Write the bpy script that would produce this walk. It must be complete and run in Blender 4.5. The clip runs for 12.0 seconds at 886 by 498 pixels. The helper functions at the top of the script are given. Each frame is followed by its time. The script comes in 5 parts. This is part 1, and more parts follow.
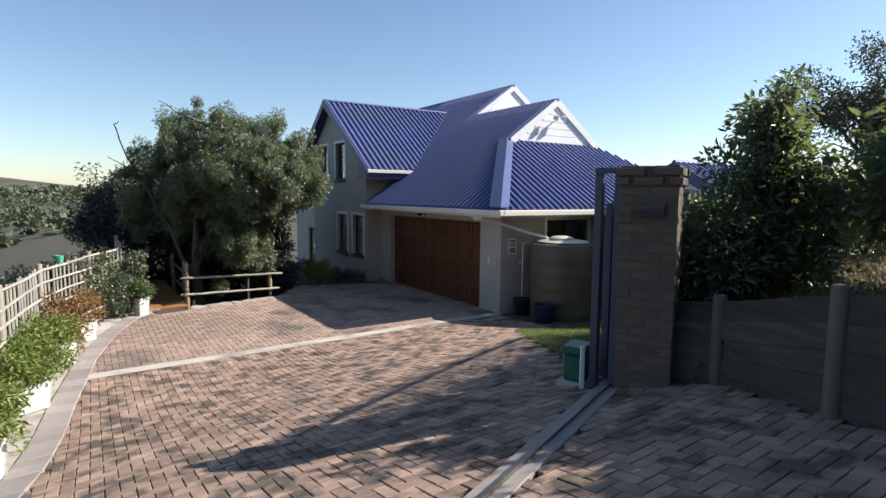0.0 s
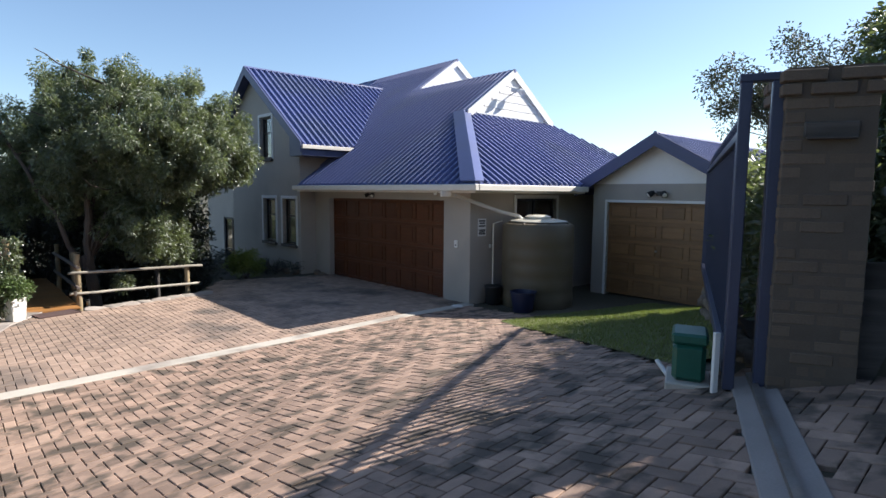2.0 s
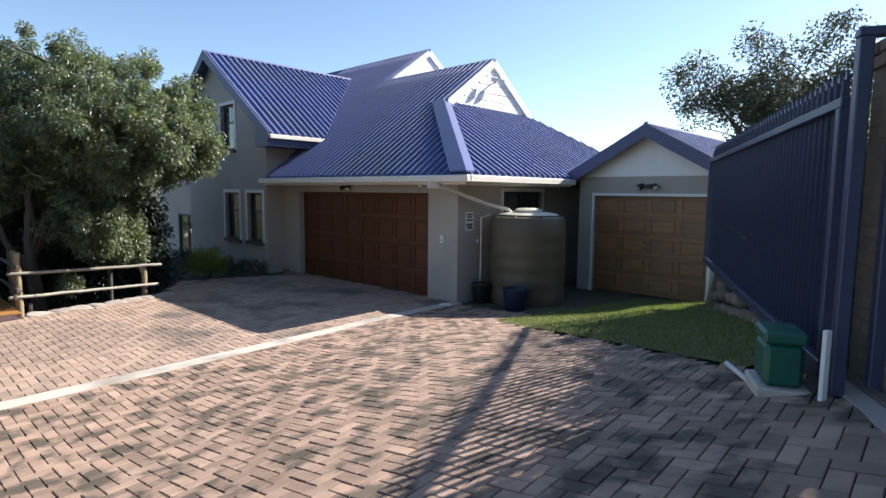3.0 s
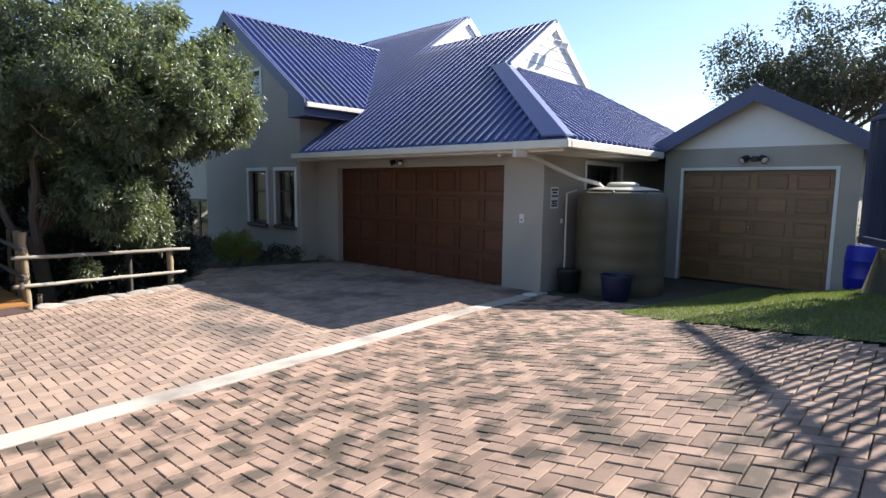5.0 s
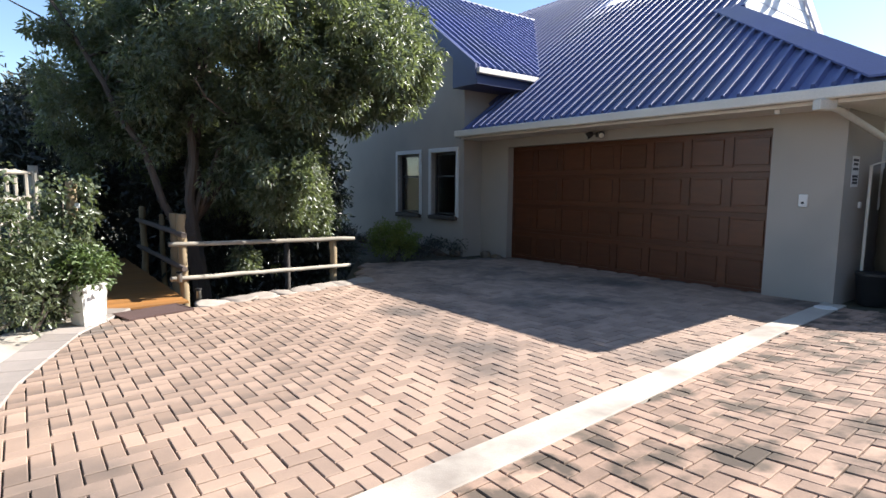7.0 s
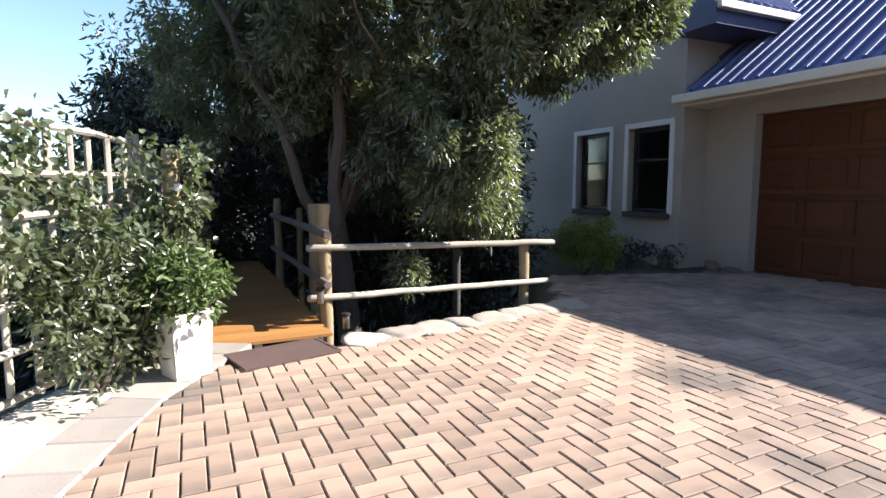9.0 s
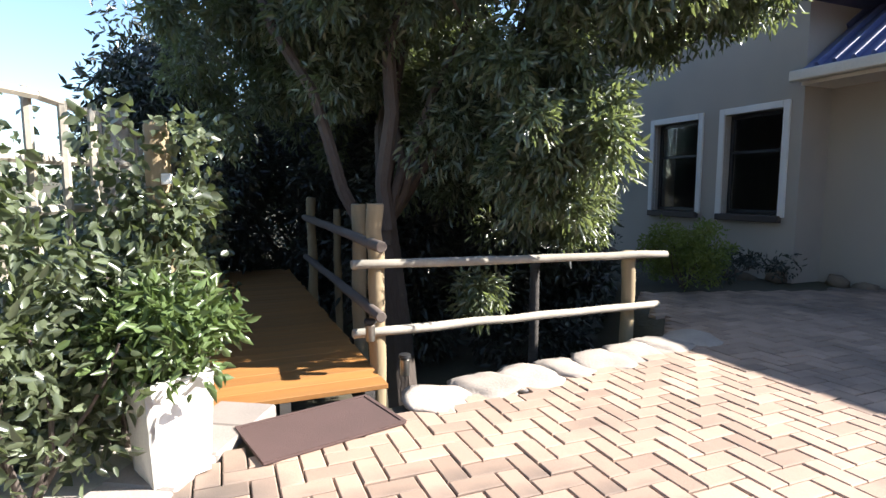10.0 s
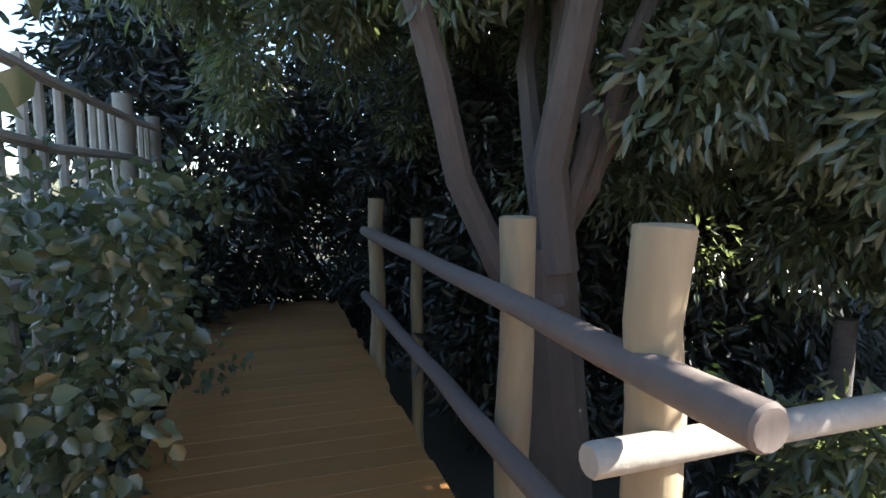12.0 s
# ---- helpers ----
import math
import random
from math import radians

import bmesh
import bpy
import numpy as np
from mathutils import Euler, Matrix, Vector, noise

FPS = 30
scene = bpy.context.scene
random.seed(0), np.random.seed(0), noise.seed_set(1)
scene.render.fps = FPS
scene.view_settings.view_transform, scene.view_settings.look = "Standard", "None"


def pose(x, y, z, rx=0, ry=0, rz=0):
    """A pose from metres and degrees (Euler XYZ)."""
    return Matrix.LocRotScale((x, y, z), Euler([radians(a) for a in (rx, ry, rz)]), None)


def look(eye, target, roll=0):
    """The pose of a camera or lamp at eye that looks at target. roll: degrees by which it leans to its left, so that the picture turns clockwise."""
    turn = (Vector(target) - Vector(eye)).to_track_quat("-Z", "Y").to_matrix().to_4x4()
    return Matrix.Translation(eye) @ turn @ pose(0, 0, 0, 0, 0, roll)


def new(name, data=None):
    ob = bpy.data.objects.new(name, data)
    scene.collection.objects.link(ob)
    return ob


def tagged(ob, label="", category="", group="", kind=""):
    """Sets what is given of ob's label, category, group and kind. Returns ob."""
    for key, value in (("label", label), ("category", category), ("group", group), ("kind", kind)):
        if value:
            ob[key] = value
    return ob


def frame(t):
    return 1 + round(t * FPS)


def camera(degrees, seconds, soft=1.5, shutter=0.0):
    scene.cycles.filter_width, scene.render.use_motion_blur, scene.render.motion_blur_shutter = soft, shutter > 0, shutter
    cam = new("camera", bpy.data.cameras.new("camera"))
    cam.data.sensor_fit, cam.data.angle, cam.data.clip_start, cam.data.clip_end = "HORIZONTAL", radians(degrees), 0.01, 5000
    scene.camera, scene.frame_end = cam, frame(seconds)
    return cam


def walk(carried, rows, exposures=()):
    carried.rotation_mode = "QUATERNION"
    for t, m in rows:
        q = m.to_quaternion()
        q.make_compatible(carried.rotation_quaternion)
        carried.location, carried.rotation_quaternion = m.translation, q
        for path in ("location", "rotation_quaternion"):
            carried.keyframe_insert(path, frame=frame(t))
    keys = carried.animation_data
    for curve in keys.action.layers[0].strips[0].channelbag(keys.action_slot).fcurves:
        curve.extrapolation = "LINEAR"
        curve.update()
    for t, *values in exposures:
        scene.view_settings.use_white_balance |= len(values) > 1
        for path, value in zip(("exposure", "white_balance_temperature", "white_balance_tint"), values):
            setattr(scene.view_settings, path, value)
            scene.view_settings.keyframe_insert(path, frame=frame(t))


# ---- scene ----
cam = camera(78.1, 12.0)
METRES, EYE, TILT, LEAN, TURN = 15.0, 1.364, 0.0, 0.0, 0.0
ROWS = [
    (0.0, 0.0, 0.0, 0.0, 0.05, -5.65, -0.48),
    (0.5, -0.0158, 0.033, -0.0094, -1.86, -5.87, -0.51),
    (1.0, -0.0344, 0.0654, -0.0205, -4.31, -5.84, -0.59),
    (1.5, -0.0511, 0.0955, -0.0275, -6.85, -5.83, -0.63),
    (2.0, -0.07, 0.1226, -0.0339, -9.3, -5.86, -0.5),
    (2.5, -0.0854, 0.1481, -0.0381, -12.25, -5.9, -0.56),
    (3.0, -0.1023, 0.1752, -0.0438, -13.95, -5.92, -0.59),
    (5.0, -0.1781, 0.3035, -0.0707, -14.86, -6.59, -0.69),
    (5.5, -0.1982, 0.3378, -0.0783, -13.99, -6.59, -0.59),
    (6.0, -0.22, 0.3762, -0.0879, -11.53, -6.58, -0.54),
    (6.5, -0.2417, 0.4188, -0.0936, -8.16, -6.59, -0.44),
    (7.0, -0.2654, 0.4647, -0.0975, -4.8, -6.57, -0.43),
    (9.0, -0.3348, 0.6391, -0.1137, 8.01, -6.36, 0.06),
    (9.5, -0.3549, 0.6812, -0.1152, 9.91, -6.32, 0.03),
    (10.0, -0.3747, 0.7219, -0.1163, 11.08, -6.31, 0.09),
    (10.5, -0.3961, 0.7617, -0.1172, 12.33, -6.3, 0.07),
    (11.0, -0.4145, 0.801, -0.1177, 13.85, -6.37, 0.06),
    (11.5, -0.4347, 0.8384, -0.118, 15.14, -6.33, 0.02),
    (12.0, -0.455, 0.8765, -0.1186, 15.65, -6.24, -0.1),
]
walk(cam, [(t, pose(0, 0, EYE, TILT, LEAN, TURN) @ pose(METRES * x, METRES * y, METRES * z, 90 + pitch, roll, yaw)) for t, x, y, z, yaw, pitch, roll in ROWS], exposures=((0.0, 0.85), (2.5, 1.15), (5.0, 1.3), (7.0, 1.45), (9.0, 1.7), (10.5, 1.95), (11.2, 2.15), (12.0, 2.7)))


# world, sun and exposure
SUN_AZ, SUN_EL = 11.0, 34.9
world = bpy.data.worlds.new("sky")
scene.world = world
world.use_nodes = True
wn = world.node_tree
sky = wn.nodes.new("ShaderNodeTexSky")
sky.sky_type = "NISHITA"
sky.sun_disc = False
sky.sun_elevation = radians(SUN_EL)
sky.sun_rotation = radians(90 - SUN_AZ)
sky.altitude = 300
sky.air_density, sky.dust_density, sky.ozone_density = 1.0, 0.5, 2.5
wn.links.new(sky.outputs[0], wn.nodes["Background"].inputs[0])
wn.nodes["Background"].inputs[1].default_value = 0.092
sun_way = Vector((math.cos(radians(SUN_AZ)) * math.cos(radians(SUN_EL)), math.sin(radians(SUN_AZ)) * math.cos(radians(SUN_EL)), math.sin(radians(SUN_EL))))
sun = new("sun", bpy.data.lights.new("sun", "SUN"))
sun.data.energy, sun.data.angle, sun.data.color = 5.0, radians(0.55), (1.0, 0.955, 0.89)
sun.matrix_world = look(sun_way * 60, (0, 0, 0))


# ---- materials ----
def material(name, base, rough=0.8, metal=0.0, second=None, scale=6.0, fine=60.0, contrast=0.5, bump=0.25, bump_size=0.01,
             island=0.0, obj=0.0, stretch=(1, 1, 1), spec=0.5, stain=None, stain_scale=0.8, stain_range=(0.5, 0.68), translucent=None, sheen=0.0):
    """A procedural surface: two scales of colour change, relief, optional stains and change from piece to piece."""
    m = bpy.data.materials.new(name)
    m.use_nodes = True
    t = m.node_tree
    n, l = t.nodes, t.links
    b = n["Principled BSDF"]
    b.inputs["Roughness"].default_value, b.inputs["Metallic"].default_value = rough, metal
    b.inputs["Specular IOR Level"].default_value = spec
    if sheen:
        b.inputs["Sheen Weight"].default_value, b.inputs["Sheen Roughness"].default_value = sheen, 0.45
    tc = n.new("ShaderNodeTexCoord")
    mp = n.new("ShaderNodeMapping")
    mp.inputs["Scale"].default_value = stretch
    l.new(tc.outputs["Object"], mp.inputs[0])

    def noise_at(s, detail=4.0):
        q = n.new("ShaderNodeTexNoise")
        q.inputs["Scale"].default_value, q.inputs["Detail"].default_value = s, detail
        l.new(mp.outputs[0], q.inputs["Vector"])
        return q.outputs["Fac"]

    def mix(fac, a, c, mode="MIX"):
        q = n.new("ShaderNodeMix")
        q.data_type, q.blend_type = "RGBA", mode
        for sock, val in ((q.inputs[0], fac), (q.inputs[6], a), (q.inputs[7], c)):
            if hasattr(val, "links"):
                l.new(val, sock)
            else:
                sock.default_value = val if isinstance(val, (int, float)) else (*val, 1)
        return q.outputs[2]

    def spread(sock, lo, hi):
        q = n.new("ShaderNodeMapRange")
        q.inputs["From Min"].default_value, q.inputs["From Max"].default_value = lo, hi
        l.new(sock, q.inputs["Value"])
        return q.outputs[0]

    second = second or tuple(c * 0.72 for c in base)
    col = mix(spread(noise_at(scale), 0.5 - 0.25 / max(contrast, 0.05) * 0.5, 0.5 + 0.25 / max(contrast, 0.05) * 0.5), base, second)
    grain = spread(noise_at(fine, 3.0), 0.3, 0.7)
    col = mix(0.25, col, mix(grain, tuple(c * 0.75 for c in base), tuple(min(1, c * 1.2) for c in base)))
    if stain:
        col = mix(spread(noise_at(stain_scale, 8.0), *stain_range), col, stain)
    for amount, node, out in ((island, "ShaderNodeNewGeometry", "Random Per Island"), (obj, "ShaderNodeObjectInfo", "Random")):
        if amount:
            rnd = n.new(node).outputs[out]
            hs = n.new("ShaderNodeHueSaturation")
            q = n.new("ShaderNodeMapRange")
            q.inputs["To Min"].default_value, q.inputs["To Max"].default_value = 1 - amount, 1 + amount
            l.new(rnd, q.inputs["Value"])
            l.new(q.outputs[0], hs.inputs["Value"])
            l.new(col, hs.inputs["Color"])
            col = hs.outputs[0]
    l.new(col, b.inputs["Base Color"])
    if bump:
        bp = n.new("ShaderNodeBump")
        bp.inputs["Strength"].default_value, bp.inputs["Distance"].default_value = bump, bump_size
        l.new(noise_at(fine, 5.0), bp.inputs["Height"])
        l.new(bp.outputs[0], b.inputs["Normal"])
    if translucent:
        tr = n.new("ShaderNodeBsdfTranslucent")
        tr.inputs[0].default_value = (*translucent, 1)
        ms = n.new("ShaderNodeMixShader")
        ms.inputs[0].default_value = 0.3
        l.new(b.outputs[0], ms.inputs[1])
        l.new(tr.outputs[0], ms.inputs[2])
        l.new(ms.outputs[0], n["Material Output"].inputs[0])
    return m


def glass_material(name, tint=(0.9, 0.95, 0.95)):
    m = bpy.data.materials.new(name)
    m.use_nodes = True
    b = m.node_tree.nodes["Principled BSDF"]
    b.inputs["Base Color"].default_value = (*tint, 1)
    b.inputs["Roughness"].default_value = 0.02
    b.inputs["Transmission Weight"].default_value = 1.0
    b.inputs["IOR"].default_value = 1.45
    return m


PAVER = material("paver_clay", (0.325, 0.228, 0.17), 0.85, second=(0.25, 0.176, 0.137), scale=3.0, fine=140, island=0.2, obj=0.2, bump=0.35, bump_size=0.004, stain=(0.115, 0.09, 0.075), stain_scale=0.9, stain_range=(0.49, 0.66))
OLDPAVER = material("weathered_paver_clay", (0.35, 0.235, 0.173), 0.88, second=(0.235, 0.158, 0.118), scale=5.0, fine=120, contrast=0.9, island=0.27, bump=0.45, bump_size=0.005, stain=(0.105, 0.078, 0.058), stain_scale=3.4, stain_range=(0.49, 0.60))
SAND = material("joint_sand", (0.055, 0.045, 0.038), 0.95, scale=4, fine=200, bump=0.4, bump_size=0.004)
CONCRETE = material("pale_concrete", (0.52, 0.47, 0.40), 0.85, second=(0.40, 0.36, 0.31), scale=2.5, fine=90, bump=0.35, bump_size=0.004, stain=(0.25, 0.21, 0.18), stain_scale=1.6)
KERB = material("grey_kerb", (0.34, 0.29, 0.26), 0.9, second=(0.25, 0.22, 0.20), scale=3, fine=110, obj=0.18, bump=0.4, bump_size=0.004)
STONE = material("pale_stone", (0.40, 0.34, 0.29), 0.9, second=(0.27, 0.23, 0.20), scale=5, fine=70, obj=0.12, bump=0.5, bump_size=0.008)
ROUGHSTONE = material("brown_stone", (0.20, 0.15, 0.11), 0.95, second=(0.12, 0.10, 0.08), scale=4, fine=40, obj=0.3, bump=0.6, bump_size=0.015)
PLASTER = material("beige_plaster", (0.40, 0.36, 0.318), 0.9, second=(0.36, 0.325, 0.288), scale=1.3, fine=180, bump=0.3, bump_size=0.003, stain=(0.33, 0.308, 0.276), stain_scale=0.7)
TRIM = material("white_trim", (0.74, 0.73, 0.71), 0.7, second=(0.66, 0.65, 0.63), scale=2, fine=120, bump=0.15, bump_size=0.002)
WHITEWALL = material("white_boarding", (0.80, 0.79, 0.77), 0.75, second=(0.72, 0.71, 0.70), scale=1.5, fine=80, bump=0.15, bump_size=0.002)
GUTTER = material("cream_gutter", (0.70, 0.65, 0.58), 0.5, second=(0.62, 0.57, 0.50), scale=2, fine=60, bump=0.05)
ROOF = material("blue_grey_roof_sheet", (0.10, 0.123, 0.275), 0.46, metal=0.0, spec=0.3, sheen=0.12, second=(0.084, 0.104, 0.235), scale=1.2, fine=40, bump=0.06, bump_size=0.003, stain=(0.10, 0.12, 0.22), stain_scale=0.5)
BARGE = material("blue_grey_board", (0.055, 0.066, 0.15), 0.45, second=(0.06, 0.07, 0.14), scale=1.5, fine=60, bump=0.08)
DARKFRAME = material("charcoal_aluminium", (0.025, 0.025, 0.03), 0.4, second=(0.02, 0.02, 0.024), bump=0.05)
SILL = material("dark_sill", (0.06, 0.045, 0.04), 0.7, bump=0.2)
MERANTI = material("red_brown_varnished_wood", (0.118, 0.039, 0.016), 0.36, second=(0.07, 0.023, 0.011), scale=3, fine=30, stretch=(6, 1, 6), obj=0.16, bump=0.15, bump_size=0.002)
HONEYWOOD = material("honey_varnished_wood", (0.24, 0.125, 0.052), 0.45, second=(0.15, 0.075, 0.033), scale=3, fine=30, stretch=(6, 1, 6), obj=0.18, bump=0.15, bump_size=0.002)
POLE = material("weathered_pole", (0.27, 0.205, 0.12), 0.85, second=(0.18, 0.135, 0.085), scale=5, fine=45, stretch=(1, 1, 0.25), obj=0.15, bump=0.4, bump_size=0.005)
GREYPOLE = material("grey_lattice_pole", (0.40, 0.36, 0.30), 0.9, second=(0.27, 0.24, 0.20), scale=6, fine=60, obj=0.2, bump=0.4, bump_size=0.004)
DECK = material("orange_deck_board", (0.38, 0.175, 0.05), 0.6, second=(0.28, 0.12, 0.035), scale=2.5, fine=40, stretch=(1, 7, 1), obj=0.14, bump=0.2, bump_size=0.003, stain=(0.30, 0.15, 0.05), stain_scale=1.8)
SLEEPER = material("dark_timber_sleeper", (0.042, 0.036, 0.032), 0.9, second=(0.12, 0.108, 0.10), scale=2.2, fine=40, stretch=(0.7, 0.7, 7), obj=0.3, bump=0.6, bump_size=0.008)
BRICK = material("brown_facing_brick", (0.155, 0.115, 0.085), 0.9, second=(0.105, 0.08, 0.062), scale=5, fine=60, obj=0.10, stain=(0.07, 0.058, 0.048), stain_scale=2.2, bump=0.5, bump_size=0.006)
MORTAR = material("mortar", (0.125, 0.10, 0.08), 0.95, fine=120, bump=0.4, bump_size=0.004)
STEEL = material("blue_grey_painted_steel", (0.045, 0.055, 0.10), 0.4, second=(0.035, 0.042, 0.08), scale=4, fine=80, bump=0.08)
RAIL = material("worn_steel", (0.30, 0.28, 0.26), 0.45, metal=0.8, second=(0.20, 0.15, 0.12), scale=5, bump=0.1)
TANK = material("khaki_plastic", (0.098, 0.076, 0.046), 0.55, second=(0.084, 0.065, 0.04), scale=1.2, fine=50, bump=0.08, stain=(0.12, 0.098, 0.066), stain_scale=1.0)
LID = material("pale_plastic_lid", (0.62, 0.58, 0.48), 0.5, bump=0.1)
WHITEPIPE = material("white_pipe", (0.70, 0.68, 0.64), 0.4, bump=0.02)
BARK = material("grey_brown_bark", (0.095, 0.074, 0.062), 0.9, second=(0.055, 0.043, 0.037), scale=5, fine=50, stretch=(1, 1, 0.3), bump=0.7, bump_size=0.012)
LEAF = material("dark_glossy_leaf", (0.063, 0.081, 0.046), 0.38, spec=1.0, second=(0.084, 0.104, 0.058), scale=0.8, fine=12, island=0.55, bump=0, translucent=(0.28, 0.345, 0.11))
IVY = material("ivy_leaf", (0.078, 0.098, 0.056), 0.3, spec=0.8, second=(0.12, 0.138, 0.08), scale=1.5, fine=14, island=0.45, bump=0, translucent=(0.17, 0.22, 0.07))
FRESH = material("fresh_green_leaf", (0.085, 0.125, 0.05), 0.35, second=(0.12, 0.17, 0.055), scale=1.5, fine=14, island=0.4, bump=0, translucent=(0.14, 0.21, 0.05))
DARKPOLE = material("dark_weathered_pole", (0.15, 0.115, 0.095), 0.85, second=(0.10, 0.08, 0.07), scale=3, fine=50, stretch=(1, 1, 0.2), bump=0.3, bump_size=0.004)
LIME = material("yellow_green_leaf", (0.14, 0.19, 0.04), 0.5, second=(0.20, 0.22, 0.06), scale=1.5, fine=14, island=0.35, bump=0, translucent=(0.25, 0.32, 0.05))
RUST = material("orange_brown_leaf", (0.26, 0.13, 0.05), 0.6, second=(0.20, 0.15, 0.05), scale=1.5, fine=14, island=0.35, bump=0, translucent=(0.3, 0.16, 0.05))
FARLEAF = material("grey_green_leaf", (0.085, 0.11, 0.06), 0.6, second=(0.12, 0.13, 0.08), scale=0.5, fine=8, island=0.35, bump=0, translucent=(0.08, 0.11, 0.04))
THORN = material("dull_thorn_leaf", (0.055, 0.065, 0.045), 0.6, second=(0.08, 0.085, 0.06), scale=0.5, fine=8, island=0.35, bump=0, translucent=(0.05, 0.06, 0.03))
HEDGE = material("deep_green_leaf", (0.038, 0.043, 0.037), 0.3, spec=0.9, second=(0.05, 0.057, 0.048), scale=0.8, fine=12, island=0.4, bump=0, translucent=(0.03, 0.05, 0.012))
LAWN = material("lawn_grass", (0.20, 0.205, 0.08), 0.85, second=(0.16, 0.19, 0.055), scale=2.5, fine=80, island=0.3, bump=0, translucent=(0.2, 0.27, 0.05))
DRY = material("dry_grass", (0.34, 0.27, 0.13), 0.9, second=(0.22, 0.19, 0.09), scale=1.5, fine=40, island=0.35, bump=0)
PLASTIC_GREEN = material("green_plastic", (0.015, 0.11, 0.075), 0.4, bump=0.05)
PLASTIC_BLUE = material("blue_plastic", (0.02, 0.025, 0.42), 0.45, bump=0.05)
BLACKPLASTIC = material("black_plastic", (0.02, 0.02, 0.022), 0.5, bump=0.1)
WHITEBOX = material("white_painted_planter", (0.78, 0.76, 0.72), 0.6, second=(0.68, 0.66, 0.62), scale=3, fine=60, bump=0.15)
MAT = material("brown_rubber_mat", (0.095, 0.055, 0.05), 0.85, second=(0.075, 0.045, 0.04), scale=5, fine=150, bump=0.5, bump_size=0.004)
SOIL = material("dark_soil", (0.07, 0.05, 0.035), 0.95, fine=60, bump=0.6, bump_size=0.02)
METAL = material("dull_metal", (0.35, 0.33, 0.30), 0.35, metal=0.9, bump=0.05)
GLASS = glass_material("window_glass")
BULB = material("glass_bulb_cover", (0.75, 0.72, 0.65), 0.2, bump=0)
# the dimness of the rooms behind the glass is put into this colour
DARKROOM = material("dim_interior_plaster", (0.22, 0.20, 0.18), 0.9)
CURTAIN = material("blue_curtain", (0.10, 0.12, 0.22), 0.9, bump=0.2)
INK = material("dark_ink", (0.04, 0.04, 0.045), 0.7, bump=0)


# ---- mesh helpers ----
class Mesh:
    """Collects vertices and faces of one part."""

    def __init__(self):
        self.v, self.f = [], []

    def add(self, verts, faces):
        k = len(self.v)
        self.v += [tuple(p) for p in verts]
        self.f += [tuple(i + k for i in f) for f in faces]
        return self

    def box(self, lo, hi, bev=0.0, m=None):
        lo, hi = [min(a, b) for a, b in zip(lo, hi)], [max(a, b) for a, b in zip(lo, hi)]
        c = [(a + b) / 2 for a, b in zip(lo, hi)]
        h = [(b - a) / 2 for a, b in zip(lo, hi)]
        bev = min(bev, *[q * 0.45 for q in h])
        if bev <= 0:
            vs = [Vector((c[0] + sx * h[0], c[1] + sy * h[1], c[2] + sz * h[2])) for sx in (-1, 1) for sy in (-1, 1) for sz in (-1, 1)]
            fs = [(0, 1, 3, 2), (4, 6, 7, 5), (0, 4, 5, 1), (2, 3, 7, 6), (0, 2, 6, 4), (1, 5, 7, 3)]
        else:
            bm = bmesh.new()
            bmesh.ops.create_cube(bm, size=1.0)
            for p in bm.verts:
                p.co = Vector((c[i] + p.co[i] * 2 * h[i] for i in range(3)))
            bmesh.ops.bevel(bm, geom=bm.edges[:], offset=bev, segments=1, affect="EDGES")
            bm.verts.index_update()
            vs = [p.co.copy() for p in bm.verts]
            fs = [tuple(p.index for p in f.verts) for f in bm.faces]
            bm.free()
        return self.add([m @ p for p in vs] if m else vs, fs)

    def tube(self, points, radii, n=10, cap=True):
        """A round bar along the points."""
        pts = [Vector(p) for p in points]
        if not hasattr(radii, "__len__"):
            radii = [radii] * len(pts)
        k = len(self.v)
        ref = None
        for i, p in enumerate(pts):
            d = (pts[min(i + 1, len(pts) - 1)] - pts[max(i - 1, 0)]).normalized()
            if ref is None:
                ref = d.orthogonal().normalized()
            ref = (ref - d * ref.dot(d)).normalized()
            side = d.cross(ref)
            for j in range(n):
                a = 2 * math.pi * j / n
                self.v.append(tuple(p + float(radii[i]) * (math.cos(a) * ref + math.sin(a) * side)))
        for i in range(len(pts) - 1):
            for j in range(n):
                a, b = k + i * n + j, k + i * n + (j + 1) % n
                self.f.append((a, b, b + n, a + n))
        if cap:
            self.f.append(tuple(k + j for j in reversed(range(n))))
            self.f.append(tuple(k + (len(pts) - 1) * n + j for j in range(n)))
        return self

    def slab(self, poly, offset):
        """A plate: polygon of 3D points, thickened by the vector offset."""
        o = Vector(offset)
        n = len(poly)
        vs = [Vector(p) for p in poly] + [Vector(p) + o for p in poly]
        fs = [tuple(range(n)), tuple(reversed(range(n, 2 * n)))] + [(i, i + n, (i + 1) % n + n, (i + 1) % n) for i in range(n)]
        return self.add(vs, fs)

    def lathe(self, profile, n=32, at=(0, 0, 0)):
        """Turned about the z axis; profile of (radius, height)."""
        k = len(self.v)
        for r, z in profile:
            for j in range(n):
                a = 2 * math.pi * j / n
                self.v.append((at[0] + r * math.cos(a), at[1] + r * math.sin(a), at[2] + z))
        for i in range(len(profile) - 1):
            for j in range(n):
                a, b = k + i * n + j, k + i * n + (j + 1) % n
                self.f.append((a, b, b + n, a + n))
        self.f.append(tuple(k + j for j in reversed(range(n))))
        self.f.append(tuple(k + (len(profile) - 1) * n + j for j in range(n)))
        return self

